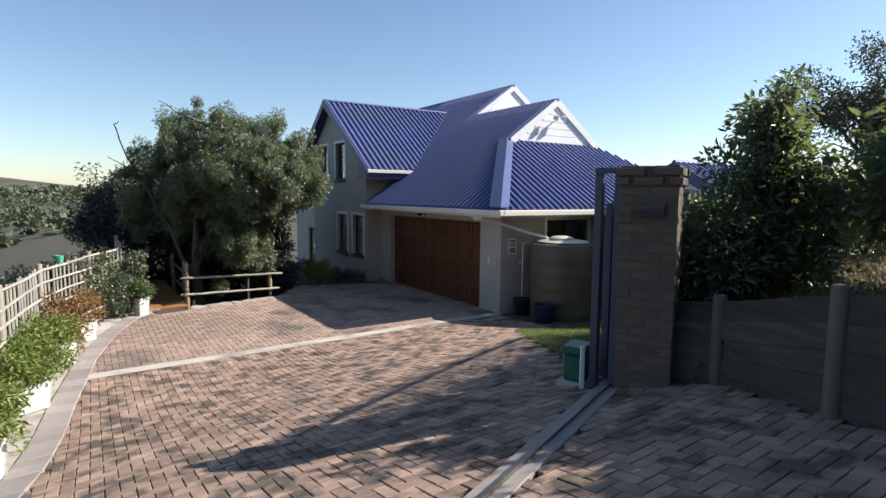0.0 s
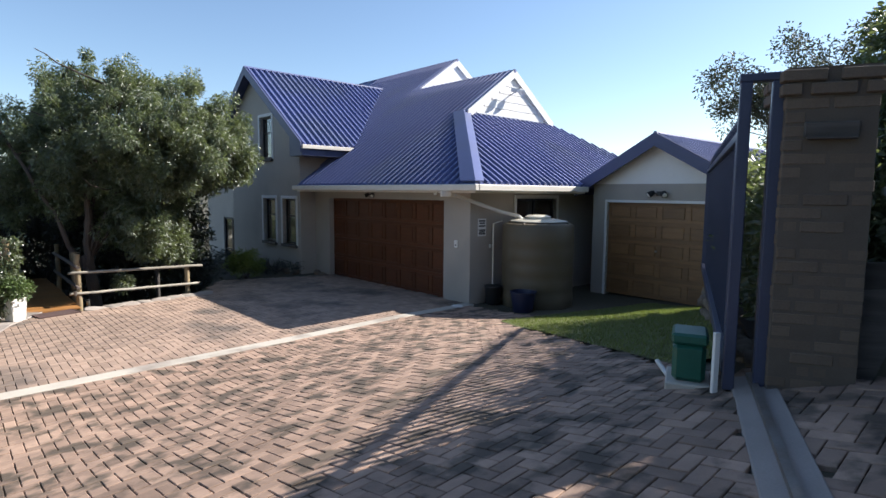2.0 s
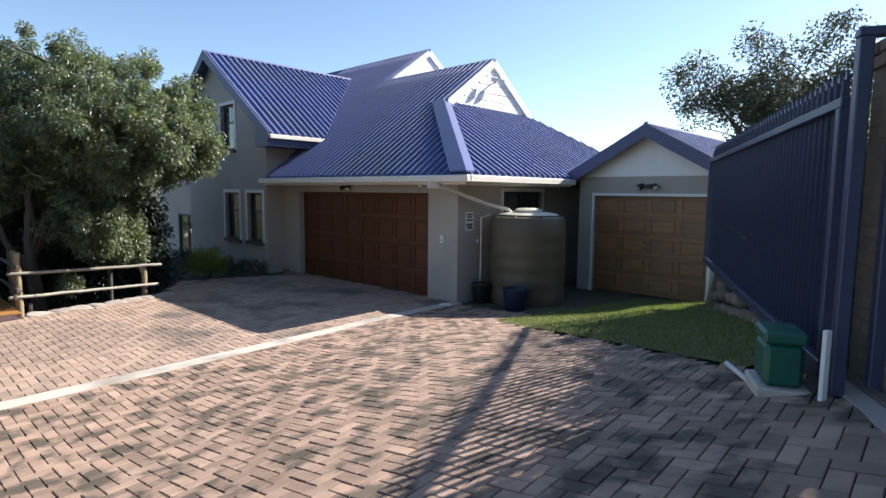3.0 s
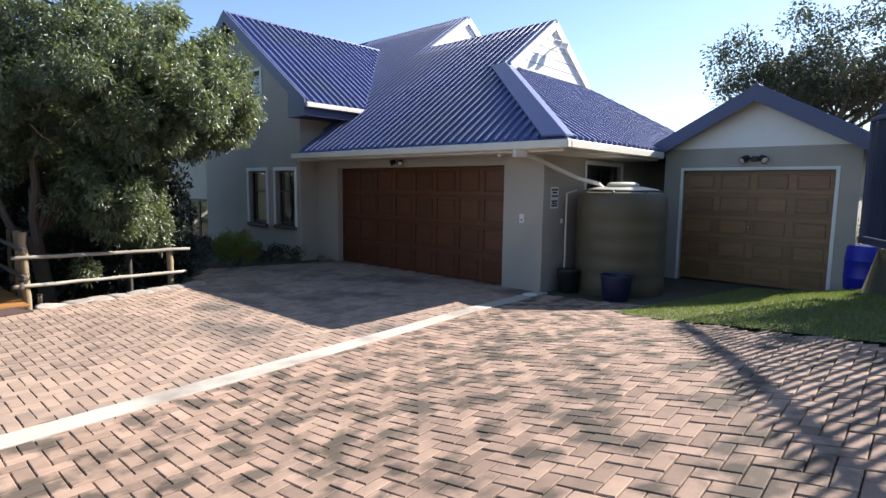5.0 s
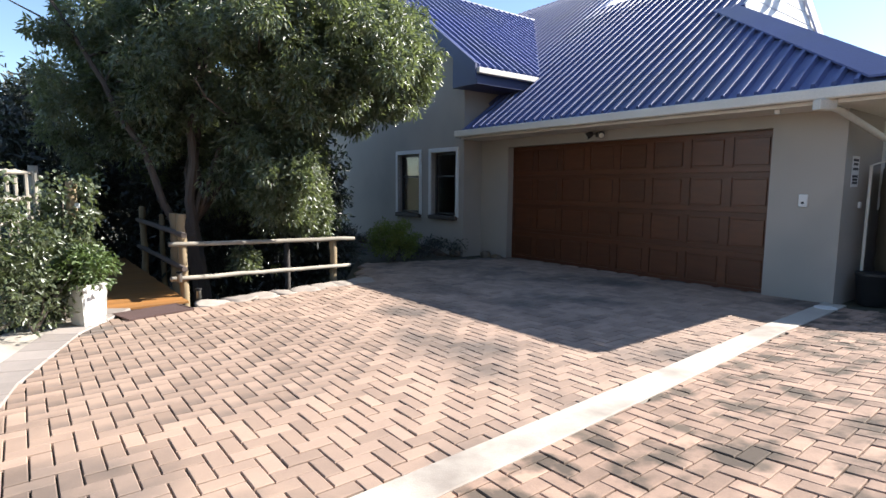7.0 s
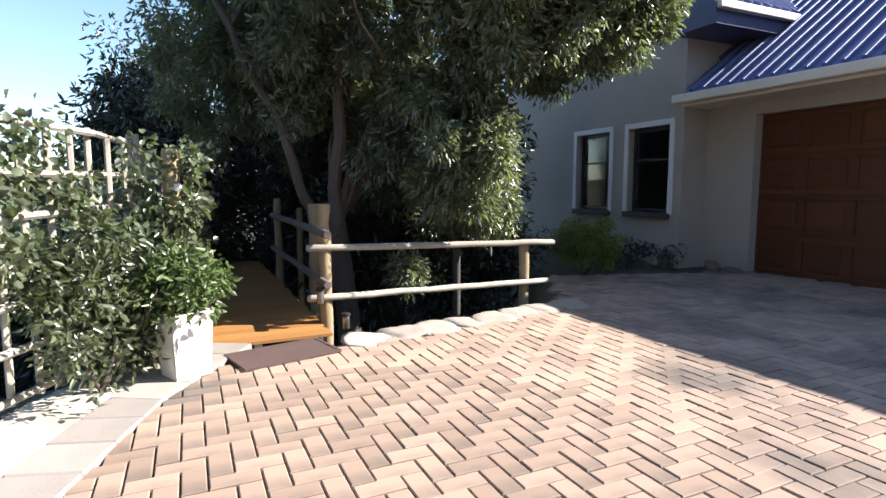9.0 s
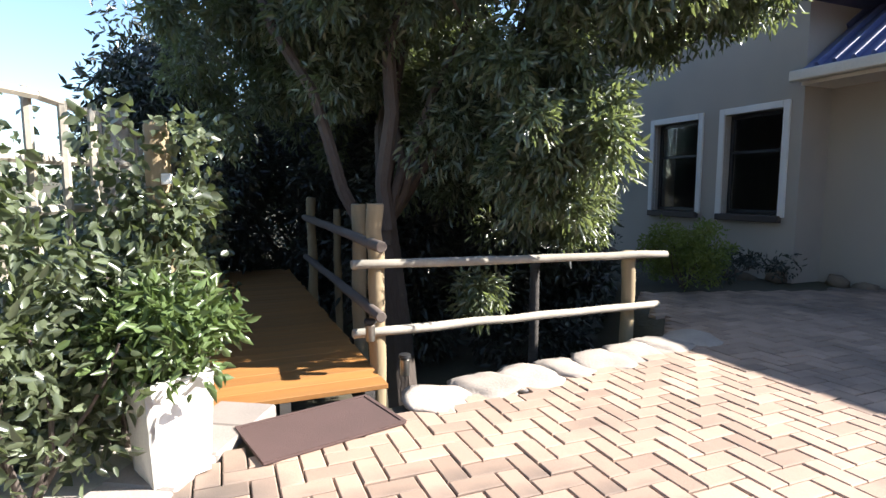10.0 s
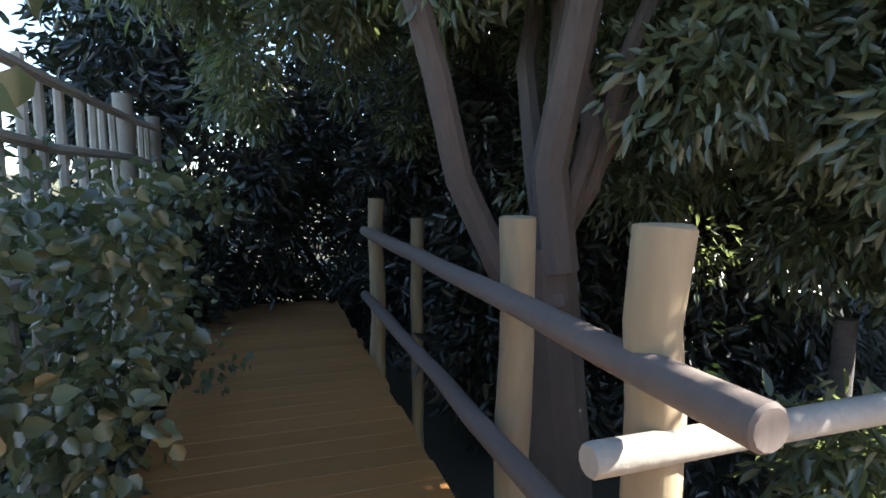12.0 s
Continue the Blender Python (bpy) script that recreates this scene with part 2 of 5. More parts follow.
    def data(self, name, mat, smooth=False, weld=False):
        me = bpy.data.meshes.new(name)
        me.from_pydata(self.v, [], self.f)
        bm = bmesh.new()
        bm.from_mesh(me)
        if weld:
            bmesh.ops.remove_doubles(bm, verts=bm.verts[:], dist=0.0005)
        bmesh.ops.recalc_face_normals(bm, faces=bm.faces[:])
        bm.to_mesh(me)
        bm.free()
        me.materials.append(mat)
        if smooth:
            me.polygons.foreach_set("use_smooth", [True] * len(me.polygons))
            me.set_sharp_from_angle(angle=radians(40))
        return me


def part(name, mesh, mat, parent=None, label="", smooth=False, kind=""):
    ob = new(name, mesh.data(name, mat, smooth, name == "wall") if isinstance(mesh, Mesh) else mesh)
    if parent:
        ob.parent = parent
    return tagged(ob, label, kind=kind)


def thing(name, label, category, m=None, group="", kind=""):
    ob = new(name)
    ob.empty_display_size = 0.2
    ob.matrix_world = m or Matrix()
    return tagged(ob, label, category, group, kind)


def raw(name, verts, faces, mat, smooth=False):
    """A mesh straight from arrays, for large joined pieces."""
    me = bpy.data.meshes.new(name)
    me.from_pydata(np.asarray(verts).tolist(), [], np.asarray(faces).tolist())
    me.materials.append(mat)
    if smooth:
        me.polygons.foreach_set("use_smooth", [True] * len(me.polygons))
    return me


# ---- the lie of the land ----
def drive_z(x, y):
    """Height of the paved drive: a slope down from the gate that flattens towards the house."""
    x, y = np.asarray(x, float), np.asarray(y, float)
    hi = 0.16 * x - 0.1277 * y - 0.02 - 0.02 * np.maximum(0, x + 0.3) * np.maximum(0, y - 4.8)
    lo = -1.44 - 0.0065 * y
    return lo + 0.09 * np.logaddexp(0, (hi - lo) / 0.09)


def dz(x, y):
    return float(drive_z(x, y))


HOUSE = pose(1.40, 13.19, 0, 0, 0, 33)
VX, VY = math.cos(radians(33)), math.sin(radians(33))


def W(u, v, z=0.0):
    """World place of house coordinates: u along the front, v into the house."""
    return (1.40 - VY * u + VX * v, 13.19 + VX * u + VY * v, z)


def L(u, v, z):
    return (v, u, z)


def smooth_step(t):
    t = np.clip(t, 0, 1)
    return t * t * (3 - 2 * t)


# right-hand edge of the drive: timber wall, pillar, gate line
BANK = [(4.2, -30.0), (3.6, -3.0), (3.05, 1.2), (2.66, 3.45), (2.47, 4.62), (2.0, 4.95), (5.05, 10.55), (6.3, 9.9), (12.0, 8.0), (60, 0)]
KERB_OUT = [(-0.5, -8.0), (-1.5, -2.0), (-2.75, 2.0), (-4.02, 4.75), (-5.25, 7.02), (-6.25, 9.05), (-6.95, 10.8), (-7.3, 12.2), (-7.35, 13.3)]
TRELLIS = [(-3.1, 1.2), (-4.6, 4.2), (-5.9, 7.0), (-7.0, 9.3), (-7.55, 11.2), (-7.78, 13.1), (-8.95, 14.95), (-9.9, 16.45)]


def side(path, x, y):
    """Signed distance to a path: positive to its right."""
    best, sign = np.full(np.shape(x), 1e9), np.zeros(np.shape(x))
    for (ax, ay), (bx, by) in zip(path[:-1], path[1:]):
        dx, dy = bx - ax, by - ay
        ll = dx * dx + dy * dy
        t = np.clip(((x - ax) * dx + (y - ay) * dy) / ll, 0, 1)
        d = np.hypot(x - ax - t * dx, y - ay - t * dy)
        s = np.sign((x - ax) * dy - (y - ay) * dx)
        near = d < best - 1e-9
        best, sign = np.where(near, d, best), np.where(near, s, sign)
    return best * sign


def terrain(x, y):
    x, y = np.asarray(x, float), np.asarray(y, float)
    z = drive_z(np.clip(x, -9, 7), np.clip(y, -7, 24)) - 0.03
    b = side(BANK, x, y)
    top = np.where(y < 5, 0.30 + 0.13 * np.minimum(b, 9), -0.50 + 0.13 * np.minimum(b, 9))
    top = np.where((y >= 5) & (x - 2.0 > 0.9 * (y - 4.5)), np.maximum(top, 0.25 + 0.13 * np.minimum(b, 8)), top)
    z = np.where(b > 0.08, np.minimum(np.maximum(top, z - 0.2), 1.3), z)
    # sunken garden between deck, drive edge and house
    s = ((x + 6.45) * -0.66 + (y - 13.95) * 0.75)
    hv = (x - 1.40) * VX + (y - 13.19) * VY
    hu = (x - 1.40) * -VY + (y - 13.19) * VX
    sink = smooth_step((s + 0.20) / 0.25) * np.maximum(smooth_step((-1.3 - hv) / 0.8), smooth_step((hu - 11.7) / 0.7)) * smooth_step((-4.75 - x) / 0.5)
    z = z - 1.0 * sink
    # hillside falling away to the valley, far hills beyond
    left = np.maximum(0, -side(TRELLIS + [(-14, 24), (-40, 60), (-400, 500)], x, y) - 0.5)
    r = np.hypot(x, y)
    fall = np.minimum(left, 25) * 0.22 + np.clip(left - 25, 0, 350) * 0.16
    hill = 90 * smooth_step((r - 500) / 1100) + 9 * np.sin(x / 170 + 1.3) * smooth_step((r - 300) / 500) + 7 * np.sin(y / 120 + x / 260) * smooth_step((r - 300) / 500)
    z = np.where(left > 0, z - fall + hill * smooth_step(left / 300), z)
    return z


# ---- ground ----
def stretch_axis(lo, hi, step, far):
    a = list(np.arange(lo, hi + 1e-6, step))
    s, p = step, hi
    while p < far:
        s *= 1.22
        p += s
        a.append(p)
    s, p = step, lo
    while p > -far:
        s *= 1.22
        p -= s
        a.insert(0, p)
    return np.array(a)


gx, gy = stretch_axis(-12, 10, 0.2, 4500), stretch_axis(-7, 24, 0.2, 4500)
X, Y = np.meshgrid(gx, gy)
gv = np.stack([X.ravel(), Y.ravel(), terrain(X, Y).ravel()], 1)
nx = len(gx)
ii = (np.arange(len(gy) - 1)[:, None] * nx + np.arange(nx - 1)[None, :]).ravel()
GROUND = material("earth_and_scrub", (0.075, 0.062, 0.042), 0.95, second=(0.055, 0.055, 0.032), scale=0.9, fine=25, bump=0.5, bump_size=0.03, stain=(0.10, 0.105, 0.06), stain_scale=0.02)
ground = part("ground", raw("ground", gv, np.stack([ii, ii + 1, ii + nx + 1, ii + nx], 1), GROUND, True), None, None, "bare dark earth falling away into a scrubby valley", kind="structure")
ground["category"] = "ground"


# ---- the house ----
EAVE_V, EAVE_Z, PITCH = -0.60, 1.04, 0.715
RIDGE_V, RIDGE_Z = 4.0, 1.04 + 0.715 * 4.6
HIGH_V, HIGH_Z = 5.85, 1.04 + 0.715 * 6.45
HIP_U, HIP_E, HIP_P, GAB_U = 2.4, -0.72, 0.623, 6.72
REAR_V = 2 * RIDGE_V - EAVE_V
WR_U, WR_Z, WP, WE_U, WL_U = 9.5, 4.80, 0.72, 5.85, 11.95


def roof_z(v):
    return EAVE_Z + PITCH * (v - EAVE_V)


def hip_z(u):
    return EAVE_Z + HIP_P * (u - HIP_E)


def hip_v(u):
    """Where the hip crosses the front slope."""
    return EAVE_V + (hip_z(u) - EAVE_Z) / PITCH


def wing_z(u):
    return WR_Z - WP * abs(u - WR_U)


house = thing("house", "two-storey beige plastered house with a blue-grey ribbed metal roof", "house", HOUSE)


def strips(breaks, top, holes, v0, v1, z0):
    """An upright wall with openings through it, its top following top(u)."""
    m = Mesh()
    for a, b in zip(breaks[:-1], breaks[1:]):
        mid = (a + b) / 2
        cuts = sorted((h[2], h[3]) for h in holes if h[0] < mid < h[1])
        lo = z0
        for c0, c1 in cuts:
            m.slab([L(a, v0, lo), L(b, v0, lo), L(b, v0, c0), L(a, v0, c0)], (v1 - v0, 0, 0))
            lo = c1
        m.slab([L(a, v0, lo), L(b, v0, lo), L(b, v0, top(b)), L(a, v0, top(a))], (v1 - v0, 0, 0))
    return m


# garage front
part("wall", strips([0, 0.83, 5.75, 6.55], lambda u: 1.2, [(0.83, 5.75, -3, 0.69)], 0.0, 0.24, -1.75), PLASTER, house, "beige plastered wall round the double garage door")
# garage flank, seen beside the tank
m = Mesh()
for v0, v1, z0, z1 in ((0.24, 1.50, -1.75, 1.2), (1.50, 3.02, -1.75, -0.30), (1.50, 3.02, 0.74, 1.2), (3.02, 8.0, -1.75, 1.2)):
    m.box(L(0.0, v0, z0), L(0.24, v1, z1))
part("wall", m, PLASTER, house)
# wing with the gable
WIN = [(6.80, 7.68, -0.74, 0.64), (8.14, 9.04, -0.74, 0.64), (8.32, 9.20, 1.90, 3.22), (10.02, 10.88, 1.90, 3.22)]
part("wall", strips([6.55, 6.80, 7.68, 8.14, 8.32, 9.04, 9.20, 9.5, 10.02, 10.88, 11.6], lambda u: wing_z(u) - 0.06, WIN, -0.5, -0.28, -1.75), PLASTER, house, "tall beige plastered gable wall in shade")
m = Mesh().box(L(6.55, -0.28, -1.75), L(6.77, 0.0, 1.3)).slab([L(6.55, -0.28, 1.3), L(6.55, 1.3, 1.3), L(6.55, 1.3, 2.5), L(6.55, -0.28, 2.5)], (0, 0.2, 0))
part("wall", m, PLASTER, house)
part("wall", Mesh().box(L(11.38, -0.28, -1.75), L(11.6, 8.0, 3.9)), PLASTER, house)
part("wall", Mesh().box(L(0.0, 8.0, -1.75), L(11.6, 8.24, 1.2)), PLASTER, house)
# low rear wing behind the tree
part("wall", strips([11.6, 14.9, 16.6, 18.5], lambda u: 2.0, [(14.9, 16.6, -4, -0.29)], 1.0, 1.24, -3.0), PLASTER, house)
part("wall", Mesh().box(L(18.3, 1.24, -3.0), L(18.5, 8.0, 2.0)), PLASTER, house)
part("roof", Mesh().slab([L(11.6, 0.6, 2.0), L(19.0, 0.6, 2.0), L(19.0, 8.2, 3.4), L(11.6, 8.2, 3.4)], (0, 0, 0.1)), ROOF, house)


ribs = []


def rib(a, b, up, across, w=0.036, h=0.062):
    """A raised rib of a roof sheet from a to b."""
    m = Mesh()
    a, b, up, across = Vector(a), Vector(b), Vector(up), Vector(across)
    q = []
    for p in (a, b):
        q += [p - across * w, p - across * w * 0.55 + up * h, p + across * w * 0.55 + up * h, p + across * w]
    m.add(q, [(0, 1, 5, 4), (1, 2, 6, 5), (2, 3, 7, 6), (0, 3, 2, 1), (4, 5, 6, 7)])
    ribs.append(m)


def sheet(mesh, parent, label=""):
    """A roof slope and the ribs gathered for it."""
    r = part("roof", mesh, ROOF, parent, label)
    for q in ribs:
        part("rib", q, ROOF, r)
    ribs.clear()
    return r


SPACING = 0.205
n_front = Vector((-PITCH, 0, 1)).normalized()
m = Mesh()
front = [(HIP_E, EAVE_V), (HIP_U, hip_v(HIP_U)), (HIP_U, RIDGE_V), (GAB_U, RIDGE_V), (GAB_U, HIGH_V), (14.5, HIGH_V), (14.5, 2.0), (11.5, 2.0), (11.5, 0.2), (6.54, 0.2), (6.54, EAVE_V)]
m.slab([L(u, v, roof_z(v)) for u, v in front], -n_front * 0.05)
u = HIP_E + 0.1
while u < 11.4:
    end = hip_v(u) - 0.22 if u < HIP_U else RIDGE_V if u < GAB_U else HIGH_V
    start = EAVE_V if u < 6.5 else 0.2 if u < 6.6 else 0.9
    if end - start > 0.1:
        rib(L(u, start, roof_z(start)), L(u, end, roof_z(end)), n_front, (0, 1, 0))
    u += SPACING
sheet(m, house, "blue-grey ribbed metal front slope")
# hipped end
m = Mesh()
n_hip = Vector((0, -HIP_P, 1)).normalized()
HIP_R = 2 * RIDGE_V - hip_v(HIP_U)
m.slab([L(HIP_E, EAVE_V, EAVE_Z), L(HIP_E, REAR_V, EAVE_Z), L(HIP_U, HIP_R, hip_z(HIP_U)), L(HIP_U, hip_v(HIP_U), hip_z(HIP_U))], -n_hip * 0.05)
v = EAVE_V + 0.34
while v < REAR_V:
    top = min(HIP_U, HIP_E + (v - 0.16 - EAVE_V) * PITCH / HIP_P, HIP_E + (REAR_V - v) * PITCH / HIP_P)
    if top > HIP_E + 0.1:
        rib(L(HIP_E, v, EAVE_Z), L(top, v, hip_z(top)), n_hip, (1, 0, 0))
    v += SPACING
sheet(m, house, "blue-grey ribbed metal hipped end")
# rear slopes
m = Mesh()
m.slab([L(HIP_U, RIDGE_V, RIDGE_Z), L(GAB_U, RIDGE_V, RIDGE_Z), L(GAB_U, REAR_V, EAVE_Z), L(HIP_E, REAR_V, EAVE_Z), L(HIP_U, HIP_R, hip_z(HIP_U))], (0, 0, -0.05))
m.slab([L(GAB_U, HIGH_V, HIGH_Z), L(14.5, HIGH_V, HIGH_Z), L(14.5, 12.3, EAVE_Z), L(GAB_U, 12.3, EAVE_Z)], (0, 0, -0.05))
part("roof", m, ROOF, house)
# wing roof
m = Mesh()
n_wing = Vector((0, -WP, 1)).normalized()
hit_v = lambda z: EAVE_V + (z - EAVE_Z) / PITCH
ez = wing_z(WE_U)
m.slab([L(WE_U, -0.80, ez), L(WR_U, -0.80, WR_Z), L(WR_U, hit_v(WR_Z), WR_Z), L(WE_U, hit_v(ez), ez)], -n_wing * 0.05)
n_left = Vector((0, WP, 1)).normalized()
m.slab([L(WR_U, -0.80, WR_Z), L(WL_U, -0.80, wing_z(WL_U)), L(WL_U, 5.5, wing_z(WL_U)), L(WR_U, 5.5, WR_Z)], -n_left * 0.05)
v = -0.74
while v < hit_v(WR_Z) - 0.1:
    z_low = max(ez, roof_z(v))
    u_low = WR_U - (WR_Z - z_low) / WP
    rib(L(WR_U, v, WR_Z), L(u_low, v, z_low), n_wing, (1, 0, 0))
    rib(L(WR_U, v, WR_Z), L(WL_U, v, wing_z(WL_U)), n_left, (1, 0, 0))
    v += SPACING
sheet(m, house, "blue-grey ribbed metal roof of the gabled wing")


def along(a, b, half, up0, up1, side_dir):
    """A board from a to b, thickness along side_dir, between heights up0 and up1."""
    a, b, s = Vector(a), Vector(b), Vector(side_dir) * half
    z = Vector((0, 0, 1))
    return Mesh().slab([a - s + z * up0, b - s + z * up0, b - s + z * up1, a - s + z * up1], s * 2)


# barge boards, ridge caps, fascias and gutters
part("barge_board", along(L(WR_U, -0.83, WR_Z), L(WE_U - 0.03, -0.83, ez), 0.025, -0.22, 0.07, (1, 0, 0)), BARGE, house)
part("barge_board", along(L(WR_U, -0.83, WR_Z), L(WL_U, -0.83, wing_z(WL_U)), 0.025, -0.22, 0.07, (1, 0, 0)), BARGE, house)
part("boxed_eave", Mesh().slab([L(WE_U, -0.78, ez - 0.30), L(6.60, -0.78, ez - 0.30), L(6.60, -0.78, ez + 0.38), L(WE_U, -0.78, ez - 0.06)], (1.75, 0, 0)), BARGE, house)
part("gutter", Mesh().box(L(WE_U - 0.10, -0.82, ez - 0.12), L(WE_U, 0.86, ez - 0.01), 0.012), GUTTER, house)
part("gutter", Mesh().box(L(HIP_E - 0.12, EAVE_V - 0.12, 0.90), L(6.62, EAVE_V, 1.03), 0.015), GUTTER, house, "cream gutter along the garage eave")
part("gutter", Mesh().box(L(HIP_E - 0.12, EAVE_V, 0.90), L(HIP_E, 3.15, 1.03), 0.015), GUTTER, house)
part("soffit", Mesh().box(L(HIP_E + 0.02, EAVE_V + 0.01, 0.86), L(6.54, 0.0, 0.90)), GUTTER, house)
part("soffit", Mesh().box(L(HIP_E + 0.02, 0.0, 0.86), L(0.0, 3.2, 0.90)), GUTTER, house)
part("ridge_cap", Mesh().tube([L(HIP_U - 0.15, RIDGE_V, RIDGE_Z - 0.005), L(GAB_U, RIDGE_V, RIDGE_Z - 0.005)], 0.05, 8), ROOF, house)
part("ridge_cap", Mesh().tube([L(GAB_U - 0.15, HIGH_V, HIGH_Z - 0.005), L(14.5, HIGH_V, HIGH_Z - 0.005)], 0.05, 8), ROOF, house)
part("ridge_cap", Mesh().tube([L(WR_U, -0.84, WR_Z + 0.02), L(WR_U, hit_v(WR_Z), WR_Z + 0.02)], 0.055, 8), ROOF, house)
hip0, hip1 = Vector(L(HIP_E - 0.02, EAVE_V - 0.02, EAVE_Z + 0.05)), Vector(L(HIP_U, hip_v(HIP_U), hip_z(HIP_U) + 0.05))
m = Mesh()
m.slab([hip0, hip1, hip1 + Vector((0, 0.42, 0)), hip0 + Vector((0, 0.42, 0))], (0, 0, 0.025))
part("hip_cap", m, ROOF, house, "broad blue-grey flashing on the hip")
m = Mesh().slab([hip0, hip1, hip1 + Vector((0.24, 0, 0)), hip0 + Vector((0.24, 0, 0))], (0, 0, 0.025))
part("hip_cap", m, ROOF, house)
# boarded gablets
GB_Z = hip_z(HIP_U) - 0.06
GB_H = (RIDGE_Z - 0.05 - GB_Z) / PITCH
part("gable_wall", Mesh().slab([L(HIP_U - 0.05, RIDGE_V - GB_H, GB_Z), L(HIP_U - 0.05, RIDGE_V, RIDGE_Z - 0.05), L(HIP_U - 0.05, RIDGE_V + GB_H, GB_Z)], (0, 0.1, 0)), WHITEWALL, house, "white boarded gablet above the hip")
for k in range(6):
    z0 = hip_z(HIP_U) + 0.02 + k * 0.215
    half = (RIDGE_Z - 0.08 - z0 - 0.20) / PITCH
    if half > 0.1:
        part("board", Mesh().box(L(HIP_U - 0.08, RIDGE_V - half, z0), L(HIP_U - 0.05, RIDGE_V + half, z0 + 0.203), 0.006), WHITEWALL, house)
for sgn in (-1, 1):
    part("barge_board", along(L(HIP_U - 0.12, RIDGE_V, RIDGE_Z), L(HIP_U - 0.12, RIDGE_V + sgn * (GB_H - 0.04), GB_Z + 0.08), 0.022, -0.20, 0.05, (0, 1, 0)), TRIM, house)
    part("barge_board", along(L(GAB_U - 0.12, HIGH_V, HIGH_Z), L(GAB_U - 0.12, HIGH_V + sgn * 1.75, HIGH_Z - 1.75 * PITCH), 0.022, -0.20, 0.05, (0, 1, 0)), TRIM, house)
part("verge", Mesh().slab([L(HIP_U - 0.14, hip_v(HIP_U), hip_z(HIP_U) + 0.01), L(HIP_U - 0.14, RIDGE_V, RIDGE_Z + 0.01), L(HIP_U + 0.2, RIDGE_V, RIDGE_Z + 0.01), L(HIP_U + 0.2, hip_v(HIP_U), hip_z(HIP_U) + 0.01)], n_front * 0.03), ROOF, house)
part("verge", Mesh().slab([L(GAB_U - 0.15, RIDGE_V, RIDGE_Z + 0.01), L(GAB_U - 0.15, HIGH_V, HIGH_Z + 0.01), L(GAB_U + 0.2, HIGH_V, HIGH_Z + 0.01), L(GAB_U + 0.2, RIDGE_V, RIDGE_Z + 0.01)], n_front * 0.03), ROOF, house)
part("gable_wall", Mesh().slab([L(GAB_U - 0.08, RIDGE_V, RIDGE_Z - 0.4), L(GAB_U - 0.08, HIGH_V, HIGH_Z - 0.04), L(GAB_U - 0.08, 8.4, HIGH_Z - 2.55 * PITCH - 0.02)], (0, 0.1, 0)), WHITEWALL, house, "white boarded upper gablet")


def window(u0, u1, z0, z1, v, parent, cols=1, trim=0.09):
    """A dark aluminium window in a white plaster surround, with a sill."""
    w = part("window", Mesh().box(L(u0 + 0.01, v + 0.10, z0 + 0.01), L(u0 + 0.055, v + 0.15, z1 - 0.01), 0.004).box(L(u1 - 0.055, v + 0.10, z0 + 0.01), L(u1 - 0.01, v + 0.15, z1 - 0.01), 0.004).box(L(u0 + 0.055, v + 0.10, z0 + 0.01), L(u1 - 0.055, v + 0.15, z0 + 0.06), 0.004).box(L(u0 + 0.055, v + 0.10, z1 - 0.06), L(u1 - 0.055, v + 0.15, z1 - 0.01), 0.004), DARKFRAME, parent, "dark aluminium window frame")
    zt = z0 + (z1 - z0) * 0.62
    part("glazing_bar", Mesh().box(L(u0 + 0.055, v + 0.105, zt - 0.02), L(u1 - 0.055, v + 0.145, zt + 0.02), 0.003), DARKFRAME, w)
    for a, b in ((z0 + 0.06, zt - 0.02), (zt + 0.02, z1 - 0.06)):
        p = part("pane", Mesh().box(L(u0 + 0.05, v + 0.122, a), L(u1 - 0.05, v + 0.128, b)), GLASS, w)
        p.visible_shadow = False
    s = part("surround", Mesh().box(L(u0 - trim, v - 0.025, z0 - 0.02), L(u0, v + 0.06, z1 + trim), 0.006).box(L(u1, v - 0.025, z0 - 0.02), L(u1 + trim, v + 0.06, z1 + trim), 0.006).box(L(u0, v - 0.025, z1), L(u1, v + 0.06, z1 + trim), 0.006), TRIM, w, "white raised plaster surround")
    part("sill", Mesh().box(L(u0 - 0.05, v - 0.07, z0 - 0.09), L(u1 + 0.05, v + 0.12, z0), 0.008), SILL, w, "dark sloping sill")
    return w


for a, b, c, d in WIN:
    window(a, b, c, d, -0.5, house)
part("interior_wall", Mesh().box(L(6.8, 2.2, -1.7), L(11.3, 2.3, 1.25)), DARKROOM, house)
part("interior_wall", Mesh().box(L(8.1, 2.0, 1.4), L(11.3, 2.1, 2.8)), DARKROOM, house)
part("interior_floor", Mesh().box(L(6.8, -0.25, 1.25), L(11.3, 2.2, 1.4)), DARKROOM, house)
# flank window in a white surround
w = part("window", Mesh().box(L(0.08, 1.50, 0.69), L(0.13, 3.02, 0.74)).box(L(0.08, 1.50, -0.30), L(0.13, 3.02, -0.25)).box(L(0.08, 1.50, -0.25), L(0.13, 1.56, 0.69)).box(L(0.08, 2.23, -0.25), L(0.13, 2.28, 0.69)).box(L(0.08, 2.96, -0.25), L(0.13, 3.02, 0.69)), DARKFRAME, house)
part("surround", Mesh().box(L(-0.025, 1.42, 0.74), L(0.06, 3.10, 0.82), 0.005).box(L(-0.025, 1.42, -0.38), L(0.06, 1.50, 0.74), 0.005).box(L(-0.025, 3.02, -0.38), L(0.06, 3.10, 0.74), 0.005), TRIM, w)
for a, b in ((1.56, 2.23), (2.28, 2.96)):
    part("pane", Mesh().box(L(0.102, a, -0.25), L(0.108, b, 0.69)), GLASS, w).visible_shadow = False
